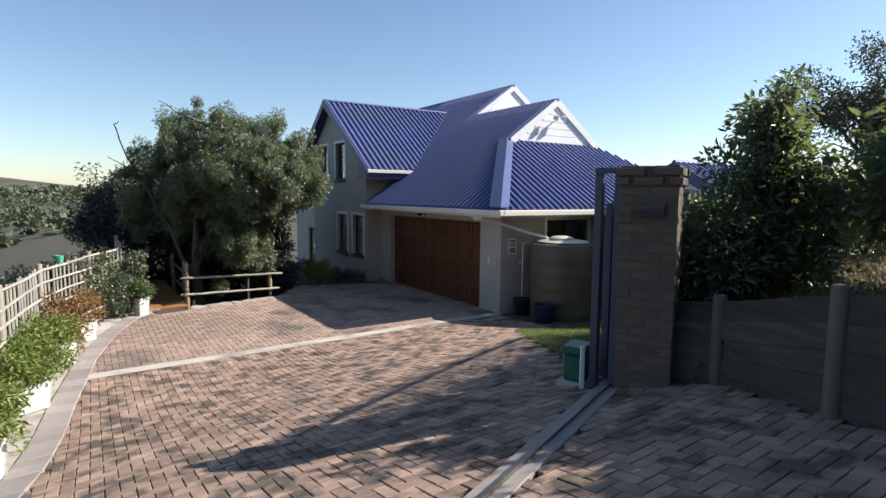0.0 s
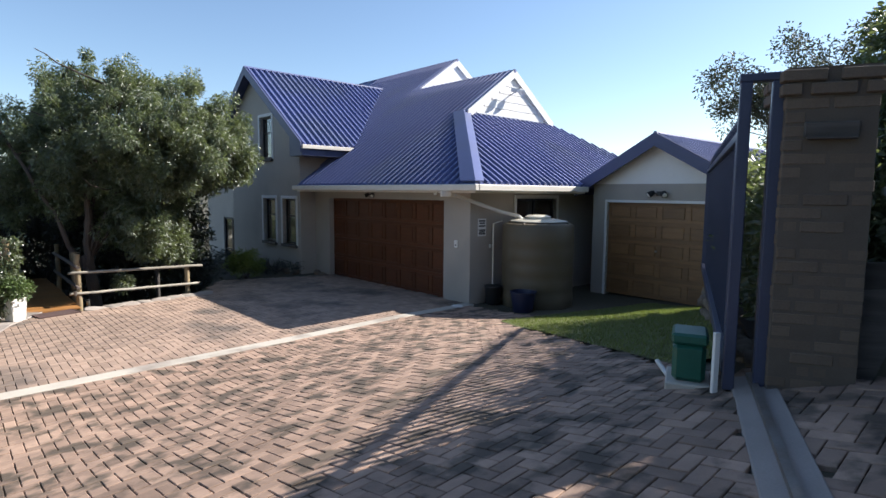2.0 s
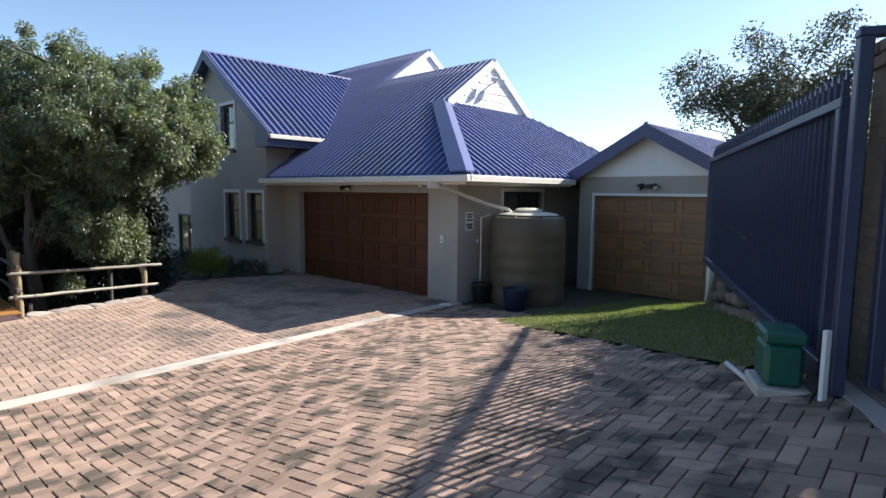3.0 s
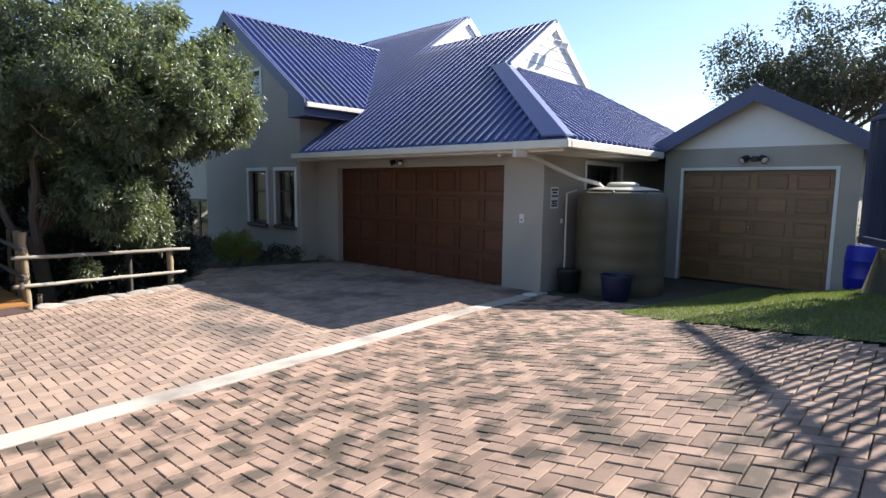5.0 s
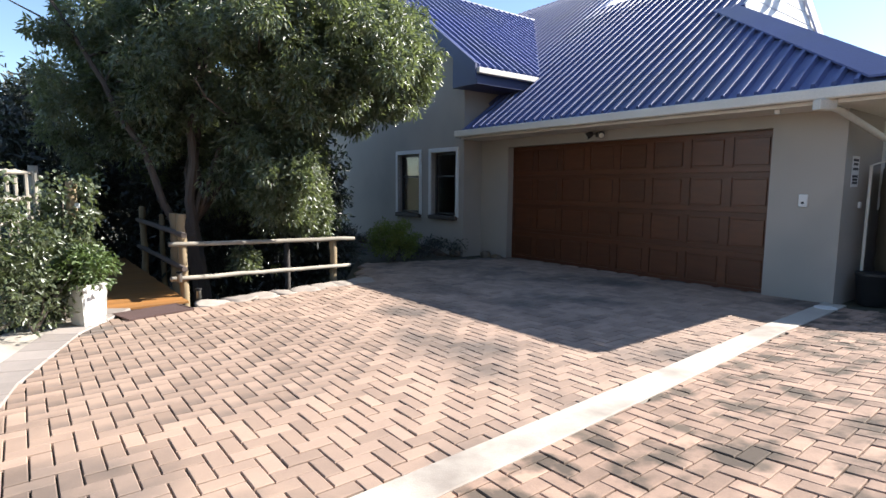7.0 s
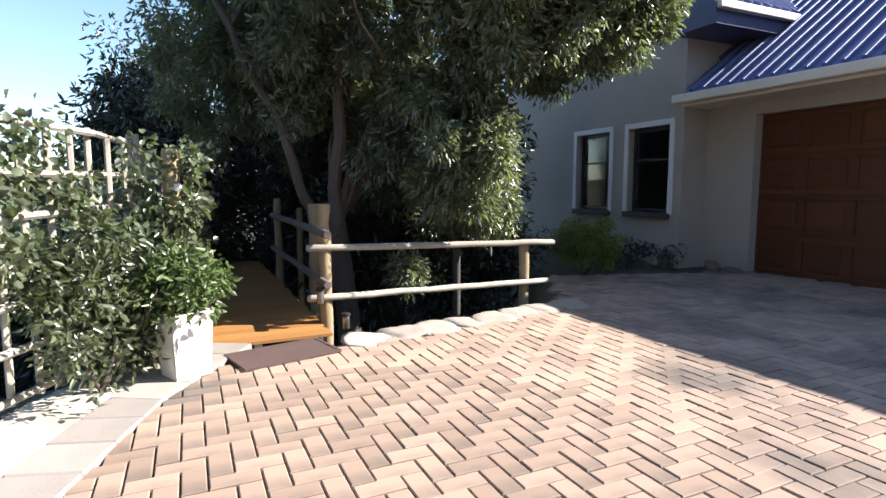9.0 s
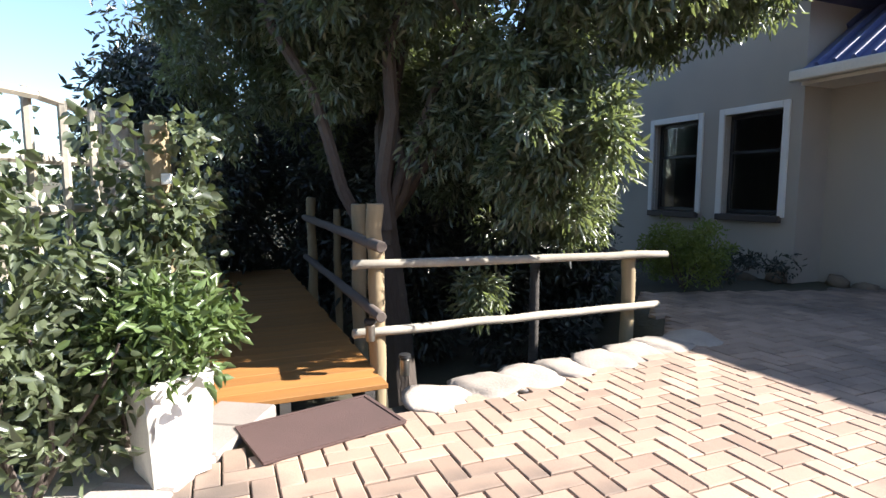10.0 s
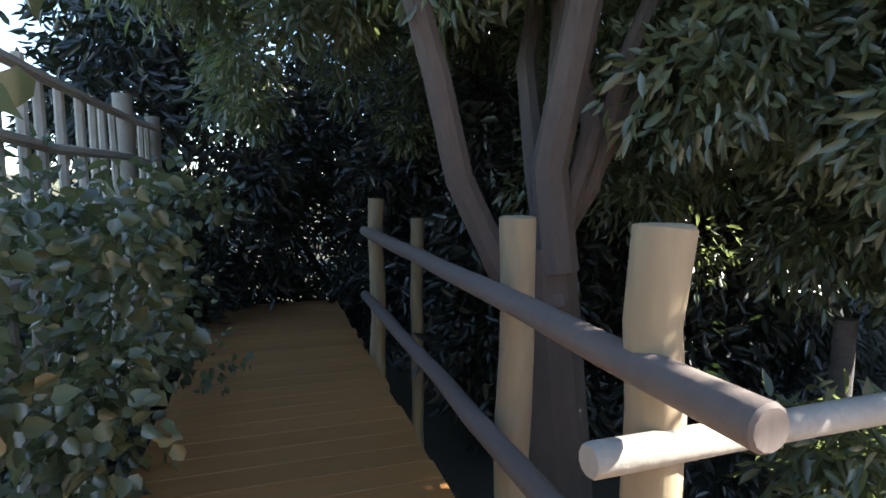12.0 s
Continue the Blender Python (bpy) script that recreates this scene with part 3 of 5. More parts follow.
# rear glass doors
for a, b in ((14.9, 15.74), (15.76, 16.6)):
    w = part("door", Mesh().box(L(a, 1.06, -2.75), L(a + 0.06, 1.12, -0.29)).box(L(b - 0.06, 1.06, -2.75), L(b, 1.12, -0.29)).box(L(a + 0.06, 1.06, -0.37), L(b - 0.06, 1.12, -0.29)).box(L(a + 0.06, 1.06, -1.75), L(b - 0.06, 1.12, -1.69)).box(L(a + 0.06, 1.06, -2.75), L(b - 0.06, 1.12, -2.67)), DARKFRAME, house, "dark framed glass door")
    part("pane", Mesh().box(L(a + 0.05, 1.085, -2.7), L(b - 0.05, 1.091, -0.35)), GLASS, w).visible_shadow = False
part("interior_wall", Mesh().box(L(12.0, 4.4, -3.0), L(18.2, 4.5, 0.4)), WHITEWALL, house)


def panel_door(parent, u0, u1, z0, z1, v, rows, cols, mat, label, gap=0.012):
    """A sectional garage door: boards with raised and fielded panels."""
    d = part("garage_door", Mesh().box(L(u0, v + 0.02, z0), L(u1, v + 0.06, z1)), mat, parent, label)
    rh, cw = (z1 - z0) / rows, (u1 - u0) / cols
    for r in range(rows):
        zr = z0 + r * rh
        part("rail", Mesh().box(L(u0, v, zr + 0.004), L(u1, v + 0.02, zr + 0.07), 0.003), mat, d)
        part("rail", Mesh().box(L(u0, v, zr + rh - 0.07), L(u1, v + 0.02, zr + rh - 0.004), 0.003), mat, d)
        for c in range(cols):
            uc = u0 + c * cw
            part("stile", Mesh().box(L(max(u0, uc - 0.055), v + 0.001, zr + 0.07), L(uc + 0.055, v + 0.02, zr + rh - 0.07)), mat, d)
            if c == cols - 1:
                part("stile", Mesh().box(L(u1 - 0.055, v + 0.001, zr + 0.07), L(u1, v + 0.02, zr + rh - 0.07)), mat, d)
            b = Mesh().box(L(uc + 0.085, v + 0.002, zr + 0.10), L(uc + cw - 0.085, v + 0.03, zr + rh - 0.10), 0.014)
            part("panel", b, mat, d)
    return d


panel_door(house, 0.83, 5.75, -1.56, 0.69, 0.15, 4, 8, MERANTI, "wide red-brown varnished wooden sectional garage door, closed")

# single garage beside the house
garage = thing("garage", "small single garage with a white boarded gable and ribbed roof", "garage", HOUSE)
G0, G1, GV = -0.73, -4.02, 3.54
DU0, DU1 = -3.67, -1.12
GRU, GRZ, gp = -2.40, 2.11, 0.56
part("wall", Mesh().box(L(G1, GV, -1.85), L(DU0, GV + 0.22, 1.10)).box(L(DU1, GV, -1.85), L(G0, GV + 0.22, 1.10)).box(L(DU0, GV, 0.67), L(DU1, GV + 0.22, 1.10)), PLASTER, garage)
part("wall", Mesh().box(L(G1, GV + 0.22, -1.85), L(G1 + 0.22, 9.5, 1.10)), PLASTER, garage)
part("wall", Mesh().box(L(G0 - 0.22, GV + 0.22, -1.85), L(G0, 9.5, 1.10)), PLASTER, garage)
part("wall", Mesh().box(L(G1, 9.5, -1.85), L(G0, 9.7, 1.10)), PLASTER, garage)
part("gable_wall", Mesh().slab([L(G1 + 0.02, GV + 0.03, 1.10), L(G0 - 0.02, GV + 0.03, 1.10), L(GRU, GV + 0.03, GRZ - 0.06)], (0.12, 0, 0)), WHITEWALL, garage, "smooth white gable panel")
m = Mesh()
for sgn in (-1, 1):
    ue = GRU + sgn * 1.98
    zr = GRZ + 0.04
    zq = zr - gp * 1.98
    m.slab([L(GRU, GV - 0.32, zr), L(ue, GV - 0.32, zq), L(ue, 9.9, zq), L(GRU, 9.9, zr)], (0, 0, -0.05))
    nn = Vector((0, sgn * gp, 1)).normalized()
    v = GV - 0.26
    while v < 9.8:
        rib(L(GRU, v, zr), L(ue, v, zq), nn, (1, 0, 0))
        v += SPACING
    part("barge_board", along(L(GRU, GV - 0.34, zr), L(ue, GV - 0.34, zq), 0.022, -0.24, 0.05, (1, 0, 0)), BARGE, garage, "dark blue-grey barge board")
    part("eave_board", Mesh().box(L(ue - 0.02 * sgn, GV - 0.32, zq - 0.20), L(ue + 0.02 * sgn, 9.9, zq + 0.0)), BARGE, garage)
sheet(m, garage)
part("ridge_cap", Mesh().tube([L(GRU, GV - 0.34, GRZ + 0.07), L(GRU, 9.9, GRZ + 0.07)], 0.05, 8), ROOF, garage)
part("door_frame", Mesh().box(L(DU0 - 0.06, GV - 0.02, -1.62), L(DU0, GV + 0.1, 0.67), 0.004).box(L(DU1, GV - 0.02, -1.62), L(DU1 + 0.06, GV + 0.1, 0.67), 0.004).box(L(DU0 - 0.06, GV - 0.02, 0.67), L(DU1 + 0.06, GV + 0.1, 0.73), 0.004), TRIM, garage, "white painted door frame")
panel_door(garage, DU0, DU1, -1.52, 0.67, GV + 0.08, 5, 4, HONEYWOOD, "honey-brown varnished wooden sectional garage door, closed")
part("apron", Mesh().box(L(G1, GV - 0.45, -1.95), L(G0, GV, -1.60), 0.02), CONCRETE, garage, "low concrete apron before the door")


# ---- helpers for loose things ----
def part_w(name, mesh, mat, parent, label="", smooth=False, kind=""):
    """A part whose mesh is given in world places."""
    inv = parent.matrix_world.inverted()
    mesh.v = [tuple(inv @ Vector(p)) for p in mesh.v]
    return part(name, mesh, mat, parent, label, smooth, kind)


def leaf_mesh(name, centres, sizes, per, leaf, mat, rng, droop=0.35, spread=1.0, outward=None, wide=0.3, floor=None):
    """Many small folded leaves in clumps round the centres."""
    centres, sizes = np.asarray(centres, float), np.asarray(sizes, float)
    n = len(centres) * per
    c = np.repeat(centres, per, 0)
    s = np.repeat(sizes, per)[:, None]
    d = rng.normal(size=(n, 3))
    d /= np.linalg.norm(d, axis=1)[:, None] + 1e-9
    p = c + d * s * (rng.random((n, 1)) ** 0.45) * spread
    if floor is not None:
        p[:, 2] = np.maximum(p[:, 2], floor + rng.random(n) * 0.1)
    way = d * 0.8 + rng.normal(size=(n, 3)) * 0.5
    way[:, 2] -= droop
    way /= np.linalg.norm(way, axis=1)[:, None] + 1e-9
    across = np.cross(way, rng.normal(size=(n, 3)))
    across /= np.linalg.norm(across, axis=1)[:, None] + 1e-9
    up = np.cross(way, across)
    ln = leaf * rng.uniform(0.65, 1.3, (n, 1))
    w = ln * wide * 0.5
    a, tip = p, p + way * ln - up * ln * 0.12
    lift = up * w * 0.35
    v = np.stack([a, p + way * ln * 0.24 + across * w * 0.85 + lift, p + way * ln * 0.60 + across * w * 0.80 + lift, tip,
                  p + way * ln * 0.60 - across * w * 0.80 + lift, p + way * ln * 0.24 - across * w * 0.85 + lift], 1).reshape(-1, 3)
    i = np.arange(n) * 6
    f = np.concatenate([np.stack([i, i + 1, i + 2, i + 3], 1), np.stack([i, i + 3, i + 4, i + 5], 1)])
    return raw(name, v, f, mat, True)


def lumpy(rng, n, centre, radii, low=-1.0, inner=0.35, lump=0.22, seed=0.0):
    """Clump centres near the uneven skin of a crown."""
    out = []
    while len(out) < n:
        d = Vector(rng.normal(size=3)).normalized()
        if d.z < low:
            continue
        k = 1 + lump * 2 * (noise.noise(d * 2.3 + Vector((seed, seed * 1.7, 0))))
        r = k * (inner + (1 - inner) * rng.random() ** 0.5)
        out.append((centre[0] + d.x * radii[0] * r, centre[1] + d.y * radii[1] * r, centre[2] + d.z * radii[2] * r))
    return np.array(out)


def limb_path(a, b, rng, bend=0.12, n=6):
    a, b = Vector(a), Vector(b)
    ln = (b - a).length
    pts = []
    off = Vector(rng.normal(size=3)) * bend * ln
    for i in range(n + 1):
        t = i / n
        pts.append(a.lerp(b, t) + off * math.sin(math.pi * t) * 0.5 + Vector(rng.normal(size=3)) * 0.012 * ln * (0 < i < n))
    return pts


def plant(name, label, category, base, stems, clumps, sizes, per, leaf, mat, rng, group="", bark=None, droop=0.3, wide=0.35, floor=None, foliage="foliage"):
    """A shrub or tree: stems as parts and a crown of many leaves."""
    t = thing(name, label, category, Matrix.Translation(base), group)
    for pts, radii in stems:
        part_w("stem" if len(stems) > 1 else "trunk", Mesh().tube(pts, radii, 8), bark or BARK, t, smooth=True)
    me = leaf_mesh(foliage, np.asarray(clumps) - np.asarray(base), sizes, per, leaf, mat, rng, droop, wide=wide, floor=None if floor is None else floor - base[2])
    part(foliage, me, None, t)
    return t


def bush(name, label, base, radii, mat, seed, n=40, per=70, leaf=0.06, size=0.2, category="shrub", group="", wide=0.4, low=-0.4, droop=0.1, lift=0.9):
    rng = np.random.default_rng(seed)
    centre = (base[0], base[1], base[2] + radii[2] * lift)
    cl = lumpy(rng, n, centre, radii, low, 0.3, 0.2, seed)
    stems = []
    for k in range(4):
        end = (base[0] + rng.normal() * radii[0] * 0.4, base[1] + rng.normal() * radii[1] * 0.4, base[2] + radii[2] * rng.uniform(0.7, 1.2))
        pts = limb_path(base, end, rng)
        stems.append((pts, np.linspace(0.022, 0.008, len(pts)) * max(0.6, radii[2])))
    return plant(name, label, category, base, stems, cl, rng.uniform(0.7, 1.3, n) * size, per, leaf, mat, rng, group, droop=droop, wide=wide, floor=base[2])


# ---- drive edges ----
def resample(path, step):
    out, carry = [], 0.0
    for (ax, ay), (bx, by) in zip(path[:-1], path[1:]):
        ln = math.hypot(bx - ax, by - ay)
        t = carry
        while t < ln:
            out.append((ax + (bx - ax) * t / ln, ay + (by - ay) * t / ln, math.degrees(math.atan2(by - ay, bx - ax))))
            t += step
        carry = t - ln
    return out


kerb = thing("kerb", "flat grey paver edging along the planting bed", "kerb", kind="structure")
kerb_mesh = {w: Mesh().box((-0.14, -w / 2, -0.08), (0.14, w / 2, 0.012), 0.01).data("kerb_stone", KERB) for w in (0.32,)}
for x, y, a in resample(KERB_OUT, 0.285):
    nx_, ny_ = math.sin(radians(a)), -math.cos(radians(a))
    px, py = x + nx_ * 0.17, y + ny_ * 0.17
    slope = (dz(x + 0.1 * math.cos(radians(a)), y + 0.1 * math.sin(radians(a))) - dz(x - 0.1 * math.cos(radians(a)), y - 0.1 * math.sin(radians(a)))) / 0.2
    cross = (dz(px + 0.1 * nx_, py + 0.1 * ny_) - dz(px - 0.1 * nx_, py - 0.1 * ny_)) / 0.2
    k = new("kerb_stone", kerb_mesh[0.32])
    k.matrix_world = Matrix.Translation((px, py, dz(px, py) + random.uniform(-0.003, 0.004))) @ pose(0, 0, 0, 0, 0, a) @ Euler((math.atan(-cross), -math.atan(slope), 0)).to_matrix().to_4x4()
    k.parent = kerb


def ribbon(points, half, top, deep=0.1):
    """A strip laid on the drive."""
    m = Mesh()
    rows = []
    for i, (x, y) in enumerate(points):
        ax, ay = points[max(i - 1, 0)]
        bx, by = points[min(i + 1, len(points) - 1)]
        ln = math.hypot(bx - ax, by - ay)
        qx, qy = -(by - ay) / ln * half, (bx - ax) / ln * half
        z0, z1 = dz(x + qx, y + qy) + top, dz(x - qx, y - qy) + top
        rows.append([(x + qx, y + qy, z0 - deep), (x + qx, y + qy, z0 - 0.006), (x + qx * 0.94, y + qy * 0.94, z0), (x - qx * 0.94, y - qy * 0.94, z1), (x - qx, y - qy, z1 - 0.006), (x - qx, y - qy, z1 - deep)])
    vs = [p for r in rows for p in r]
    fs = [(i * 6 + j, i * 6 + j + 1, i * 6 + j + 7, i * 6 + j + 6) for i in range(len(rows) - 1) for j in range(5)]
    return m.add(vs, fs)


def line(a, b, n):
    return [(a[0] + (b[0] - a[0]) * i / n, a[1] + (b[1] - a[1]) * i / n) for i in range(n + 1)]


sa_, sb_ = W(-0.02, 0.0), W(-0.42, -8.65)
tagged(part("drain_strip", ribbon(line(sa_[:2], sb_[:2], 40), 0.125, 0.012), CONCRETE, None, "pale worn concrete strip across the brick drive", kind="structure"), category="strip")
track = thing("gate_track", "steel gate rail set in rough concrete across the drive", "gate track", Matrix.Translation((0.55, 3.42, dz(0.55, 3.42))))
tl = line((-2.0, -0.48), (1.72, 5.21), 30)
part_w("concrete_bed", ribbon(tl, 0.13, 0.008), KERB, track)
part_w("rail", ribbon(tl, 0.022, 0.035, 0.05), RAIL, track)

# lawn beside the drive
lawn = thing("lawn", "small shaded patch of green lawn beside the paving", "lawn", kind="structure")
rngl = np.random.default_rng(9)
lx, ly = np.meshgrid(np.arange(1.3, 6.6, 0.1), np.arange(5.4, 13.0, 0.1))


def on_lawn(x, y):
    hu = (x - 1.40) * -VY + (y - 13.19) * VX
    hv = (x - 1.40) * VX + (y - 13.19) * VY
    edge = 1.52 + 0.02 * (11 - y) + np.maximum(0, y - 11.0) * 2.2
    return (x > edge) & (side(BANK, x, y) < -0.1) & (hv < 3.05) & (hv > -4.0 + 0 * hu) & (hu < -0.1) & (y > 5.9)


m = Mesh()
for x, y in zip(lx.ravel(), ly.ravel()):
    if on_lawn(x + 0.05, y + 0.05):
        m.add([(x, y, dz(x, y) + 0.004), (x + 0.1, y, dz(x + 0.1, y) + 0.004), (x + 0.1, y + 0.1, dz(x + 0.1, y + 0.1) + 0.004), (x, y + 0.1, dz(x, y + 0.1) + 0.004)], [(0, 1, 2, 3)])
TURF = material("turf", (0.10, 0.12, 0.035), 0.95, second=(0.13, 0.12, 0.05), scale=3, fine=60, bump=0.6, bump_size=0.02)
part("turf", m, TURF, lawn)


def blades(name, n, area, ok, height, mat, seed, zf, lean=0.5, width=0.006):
    """Thin grass blades."""
    rng = np.random.default_rng(seed)
    x, y = rng.uniform(area[0], area[1], n), rng.uniform(area[2], area[3], n)
    k = ok(x, y)
    x, y = x[k], y[k]
    z = zf(x, y)
    n = len(x)
    a = rng.uniform(0, 2 * math.pi, n)
    h = height * rng.uniform(0.5, 1.3, n)
    tip = np.stack([x + np.cos(a) * h * lean * rng.random(n), y + np.sin(a) * h * lean * rng.random(n), z + h], 1)
    w = width
    p0 = np.stack([x + np.sin(a) * w, y - np.cos(a) * w, z], 1)
    p1 = np.stack([x - np.sin(a) * w, y + np.cos(a) * w, z], 1)
    v = np.stack([p0, p1, tip], 1).reshape(-1, 3)
    return raw(name, v, np.arange(n * 3).reshape(-1, 3), mat)


part("grass", blades("grass", 60000, (1.3, 6.6, 5.9, 13.0), on_lawn, 0.035, LAWN, 3, drive_z), None, lawn, kind="stuff")
dry = part("dry_grass", blades("dry_grass", 60000, (2.5, 10, 1.0, 9.5), lambda x, y: side(BANK, x, y) > 0.15, 0.06, DRY, 5, terrain, 1.2, 0.008), None, None, "sparse dry yellow grass on the sloping bank", kind="stuff")
dry["category"] = "grass"

# ---- gate pillar ----
PB = Vector((1.57, 4.87, -0.45))
pang = math.degrees(math.atan2(-0.23, 0.42))
pillar = thing("gate_pillar", "square brown face-brick gate pillar with a projecting cap course", "pillar", Matrix.Translation(PB) @ pose(0, 0, 0, 0, 0, pang))
S = 0.48
part("core", Mesh().box((0.0015, 0.0015, 0.0), (S - 0.0015, S - 0.0015, 2.08)), MORTAR, pillar)
bm_long = Mesh().box((0, 0, 0), (0.232, 0.105, 0.068), 0.006).data("brick", BRICK)
bm_short = Mesh().box((0, 0, 0), (0.105, 0.232, 0.068), 0.006).data("brick", BRICK)
rngp = np.random.default_rng(2)
for c in range(25):
    z = 0.004 + c * 0.083
    o = 0.03 if c >= 23 else 0.0
    spots = []
    if c % 2 == 0:
        spots = [("l", -o, -o), ("l", S - 0.232 + o, -o), ("l", -o, S - 0.105 + o), ("l", S - 0.232 + o, S - 0.105 + o), ("s", -o, 0.124), ("s", S - 0.105 + o, 0.124)]
    else:
        spots = [("s", -o, -o), ("s", -o, S - 0.232 + o), ("s", S - 0.105 + o, -o), ("s", S - 0.105 + o, S - 0.232 + o), ("l", 0.124, -o), ("l", 0.124, S - 0.105 + o)]
    for kind, x, y in spots:
        b = new("brick", bm_long if kind == "l" else bm_short)
        b.location = (x + rngp.normal() * 0.003, y + rngp.normal() * 0.003, z)
        b.rotation_euler = (0, 0, rngp.normal() * 0.006)
        b.parent = pillar
part("letter_slot", Mesh().box((0.10, -0.035, 1.66), (0.38, 0.0, 1.75), 0.006).box((0.11, -0.06, 1.645), (0.37, -0.01, 1.662), 0.004), SLEEPER, pillar, "worn metal letter slot")

# ---- sliding gate ----
GA, GB = Vector((1.60, 5.28, 0)), Vector((4.97, 10.42, 0))
gang = math.degrees(math.atan2(GB.y - GA.y, GB.x - GA.x))
glen = (GB - GA).length
gate = thing("sliding_gate", "open blue-grey steel palisade sliding gate", "gate", Matrix.Translation((GA.x, GA.y, -0.42)) @ pose(0, 0, 0, 0, 0, gang))
part("bottom_rail", Mesh().box((0, -0.04, 0.0), (glen, 0.04, 0.10), 0.006), STEEL, gate)
part("top_rail", Mesh().box((0, -0.03, 1.66), (glen, 0.03, 1.72), 0.006), STEEL, gate)
for x in (0.0, glen - 0.07):
    part("end_post", Mesh().box((x, -0.035, 0.10), (x + 0.07, 0.035, 1.66), 0.006), STEEL, gate)
picket = Mesh()
w = 0.017
picket.slab([(-w, -0.012, 0.06), (w, -0.012, 0.06), (w, -0.012, 1.86), (0, -0.012, 1.90), (-w, -0.012, 1.86)], (0, 0.02, 0))
picket.box((-w, 0.008, 0.06), (-w + 0.006, 0.024, 1.84)).box((w - 0.006, 0.008, 0.06), (w, 0.024, 1.84))
pk = picket.data("picket", STEEL)
x = 0.13
while x < glen - 0.09:
    p = new("picket", pk)
    p.location = (x, -0.03, 0)
    p.parent = gate
    x += 0.122
guide = thing("gate_guide", "steel guide posts holding the sliding gate upright", "gate post", Matrix.Translation((1.52, 5.02, dz(1.52, 5.02) - 0.02)) @ pose(0, 0, 0, 0, 0, gang))
for y in (-0.09, 0.09):
    part("post", Mesh().box((-0.04, y - 0.035, 0), (0.04, y + 0.035, 2.02), 0.006), STEEL, guide)
part("crossbar", Mesh().box((-0.04, -0.13, 2.02), (0.04, 0.13, 2.07), 0.006), STEEL, guide)
motor = thing("gate_motor", "dark green plastic gate motor housing on a plinth", "gate motor", Matrix.Translation((1.37, 5.40, dz(1.37, 5.40))) @ pose(0, 0, 0, 0, 0, gang))
part("plinth", Mesh().box((-0.2, -0.15, -0.1), (0.2, 0.15, 0.04), 0.01), CONCRETE, motor)
part("housing", Mesh().box((-0.15, -0.11, 0.04), (0.15, 0.11, 0.31), 0.03), PLASTIC_GREEN, motor)
part("cover", Mesh().box((-0.16, -0.12, 0.31), (0.16, 0.12, 0.39), 0.025), PLASTIC_GREEN, motor)
stake = thing("marker_stake", "short white stake standing beside the gate motor", "stake", Matrix.Translation((1.33, 5.05, dz(1.33, 5.05))))
part("stake_post", Mesh().box((-0.02, -0.015, -0.05), (0.02, 0.015, 0.41), 0.004), TRIM, stake)
pipe = thing("loose_pipe", "short white plastic pipe leaning on the ground", "pipe", Matrix.Translation((1.38, 5.72, dz(1.38, 5.72))))
part("pipe_tube", Mesh().tube([(-0.05, -0.16, 0.02), (0.04, 0.17, 0.05)], 0.018, 10), WHITEPIPE, pipe, smooth=True)

# rough stone wall under the gate
stonewall = thing("stone_wall", "low rough brown stone retaining wall below the gate", "wall", kind="structure")
rngs = np.random.default_rng(6)


def boulder(rx, ry, rz, seed, mat, name, bumpy=0.22, sub=2):
    bm = bmesh.new()
    bmesh.ops.create_icosphere(bm, subdivisions=sub, radius=1.0)
    for p in bm.verts:
        k = 1 + bumpy * noise.noise(p.co * 1.6 + Vector((seed * 3.1, seed, seed * 0.7)))
        q = p.co * k
        q = Vector([math.copysign(abs(c) ** 0.72, c) for c in q])
        p.co = Vector((q.x * rx, q.y * ry, q.z * rz))
    me = bpy.data.meshes.new(name)
    bm.to_mesh(me)
    bm.free()
    me.materials.append(mat)
    me.polygons.foreach_set("use_smooth", [True] * len(me.polygons))
    return me


wall_stones = [boulder(0.15, 0.11, 0.085, s, ROUGHSTONE, "stone", 0.3, 1) for s in range(5)]
steps = 26
for i in range(18):
    t = (i + 0.5) / steps
    x, y = 1.98 + (5.0 - 1.98) * t, 5.45 + (10.50 - 5.45) * t
    z0, z1 = dz(x - 0.1, y) - 0.05, -0.46
    rows_ = max(1, int((z1 - z0) / 0.145))
    for r in range(rows_):
        b = new("stone", wall_stones[(i * 7 + r * 3) % 5])
        b.matrix_world = Matrix.Translation((x + rngs.normal() * 0.03, y + (0.5 if r % 2 else 0) * 0.18, z0 + 0.08 + r * (z1 - z0) / rows_)) @ pose(0, 0, 0, rngs.uniform(-15, 15), rngs.uniform(-15, 15), gang + rngs.uniform(-12, 12))
        b.parent = stonewall
part("backing", Mesh().slab([(2.06, 5.45, -1.9), (4.05, 8.74, -1.9), (4.05, 8.74, -0.42), (2.06, 5.45, -0.42)], (0.12, -0.08, 0)), SOIL, stonewall)

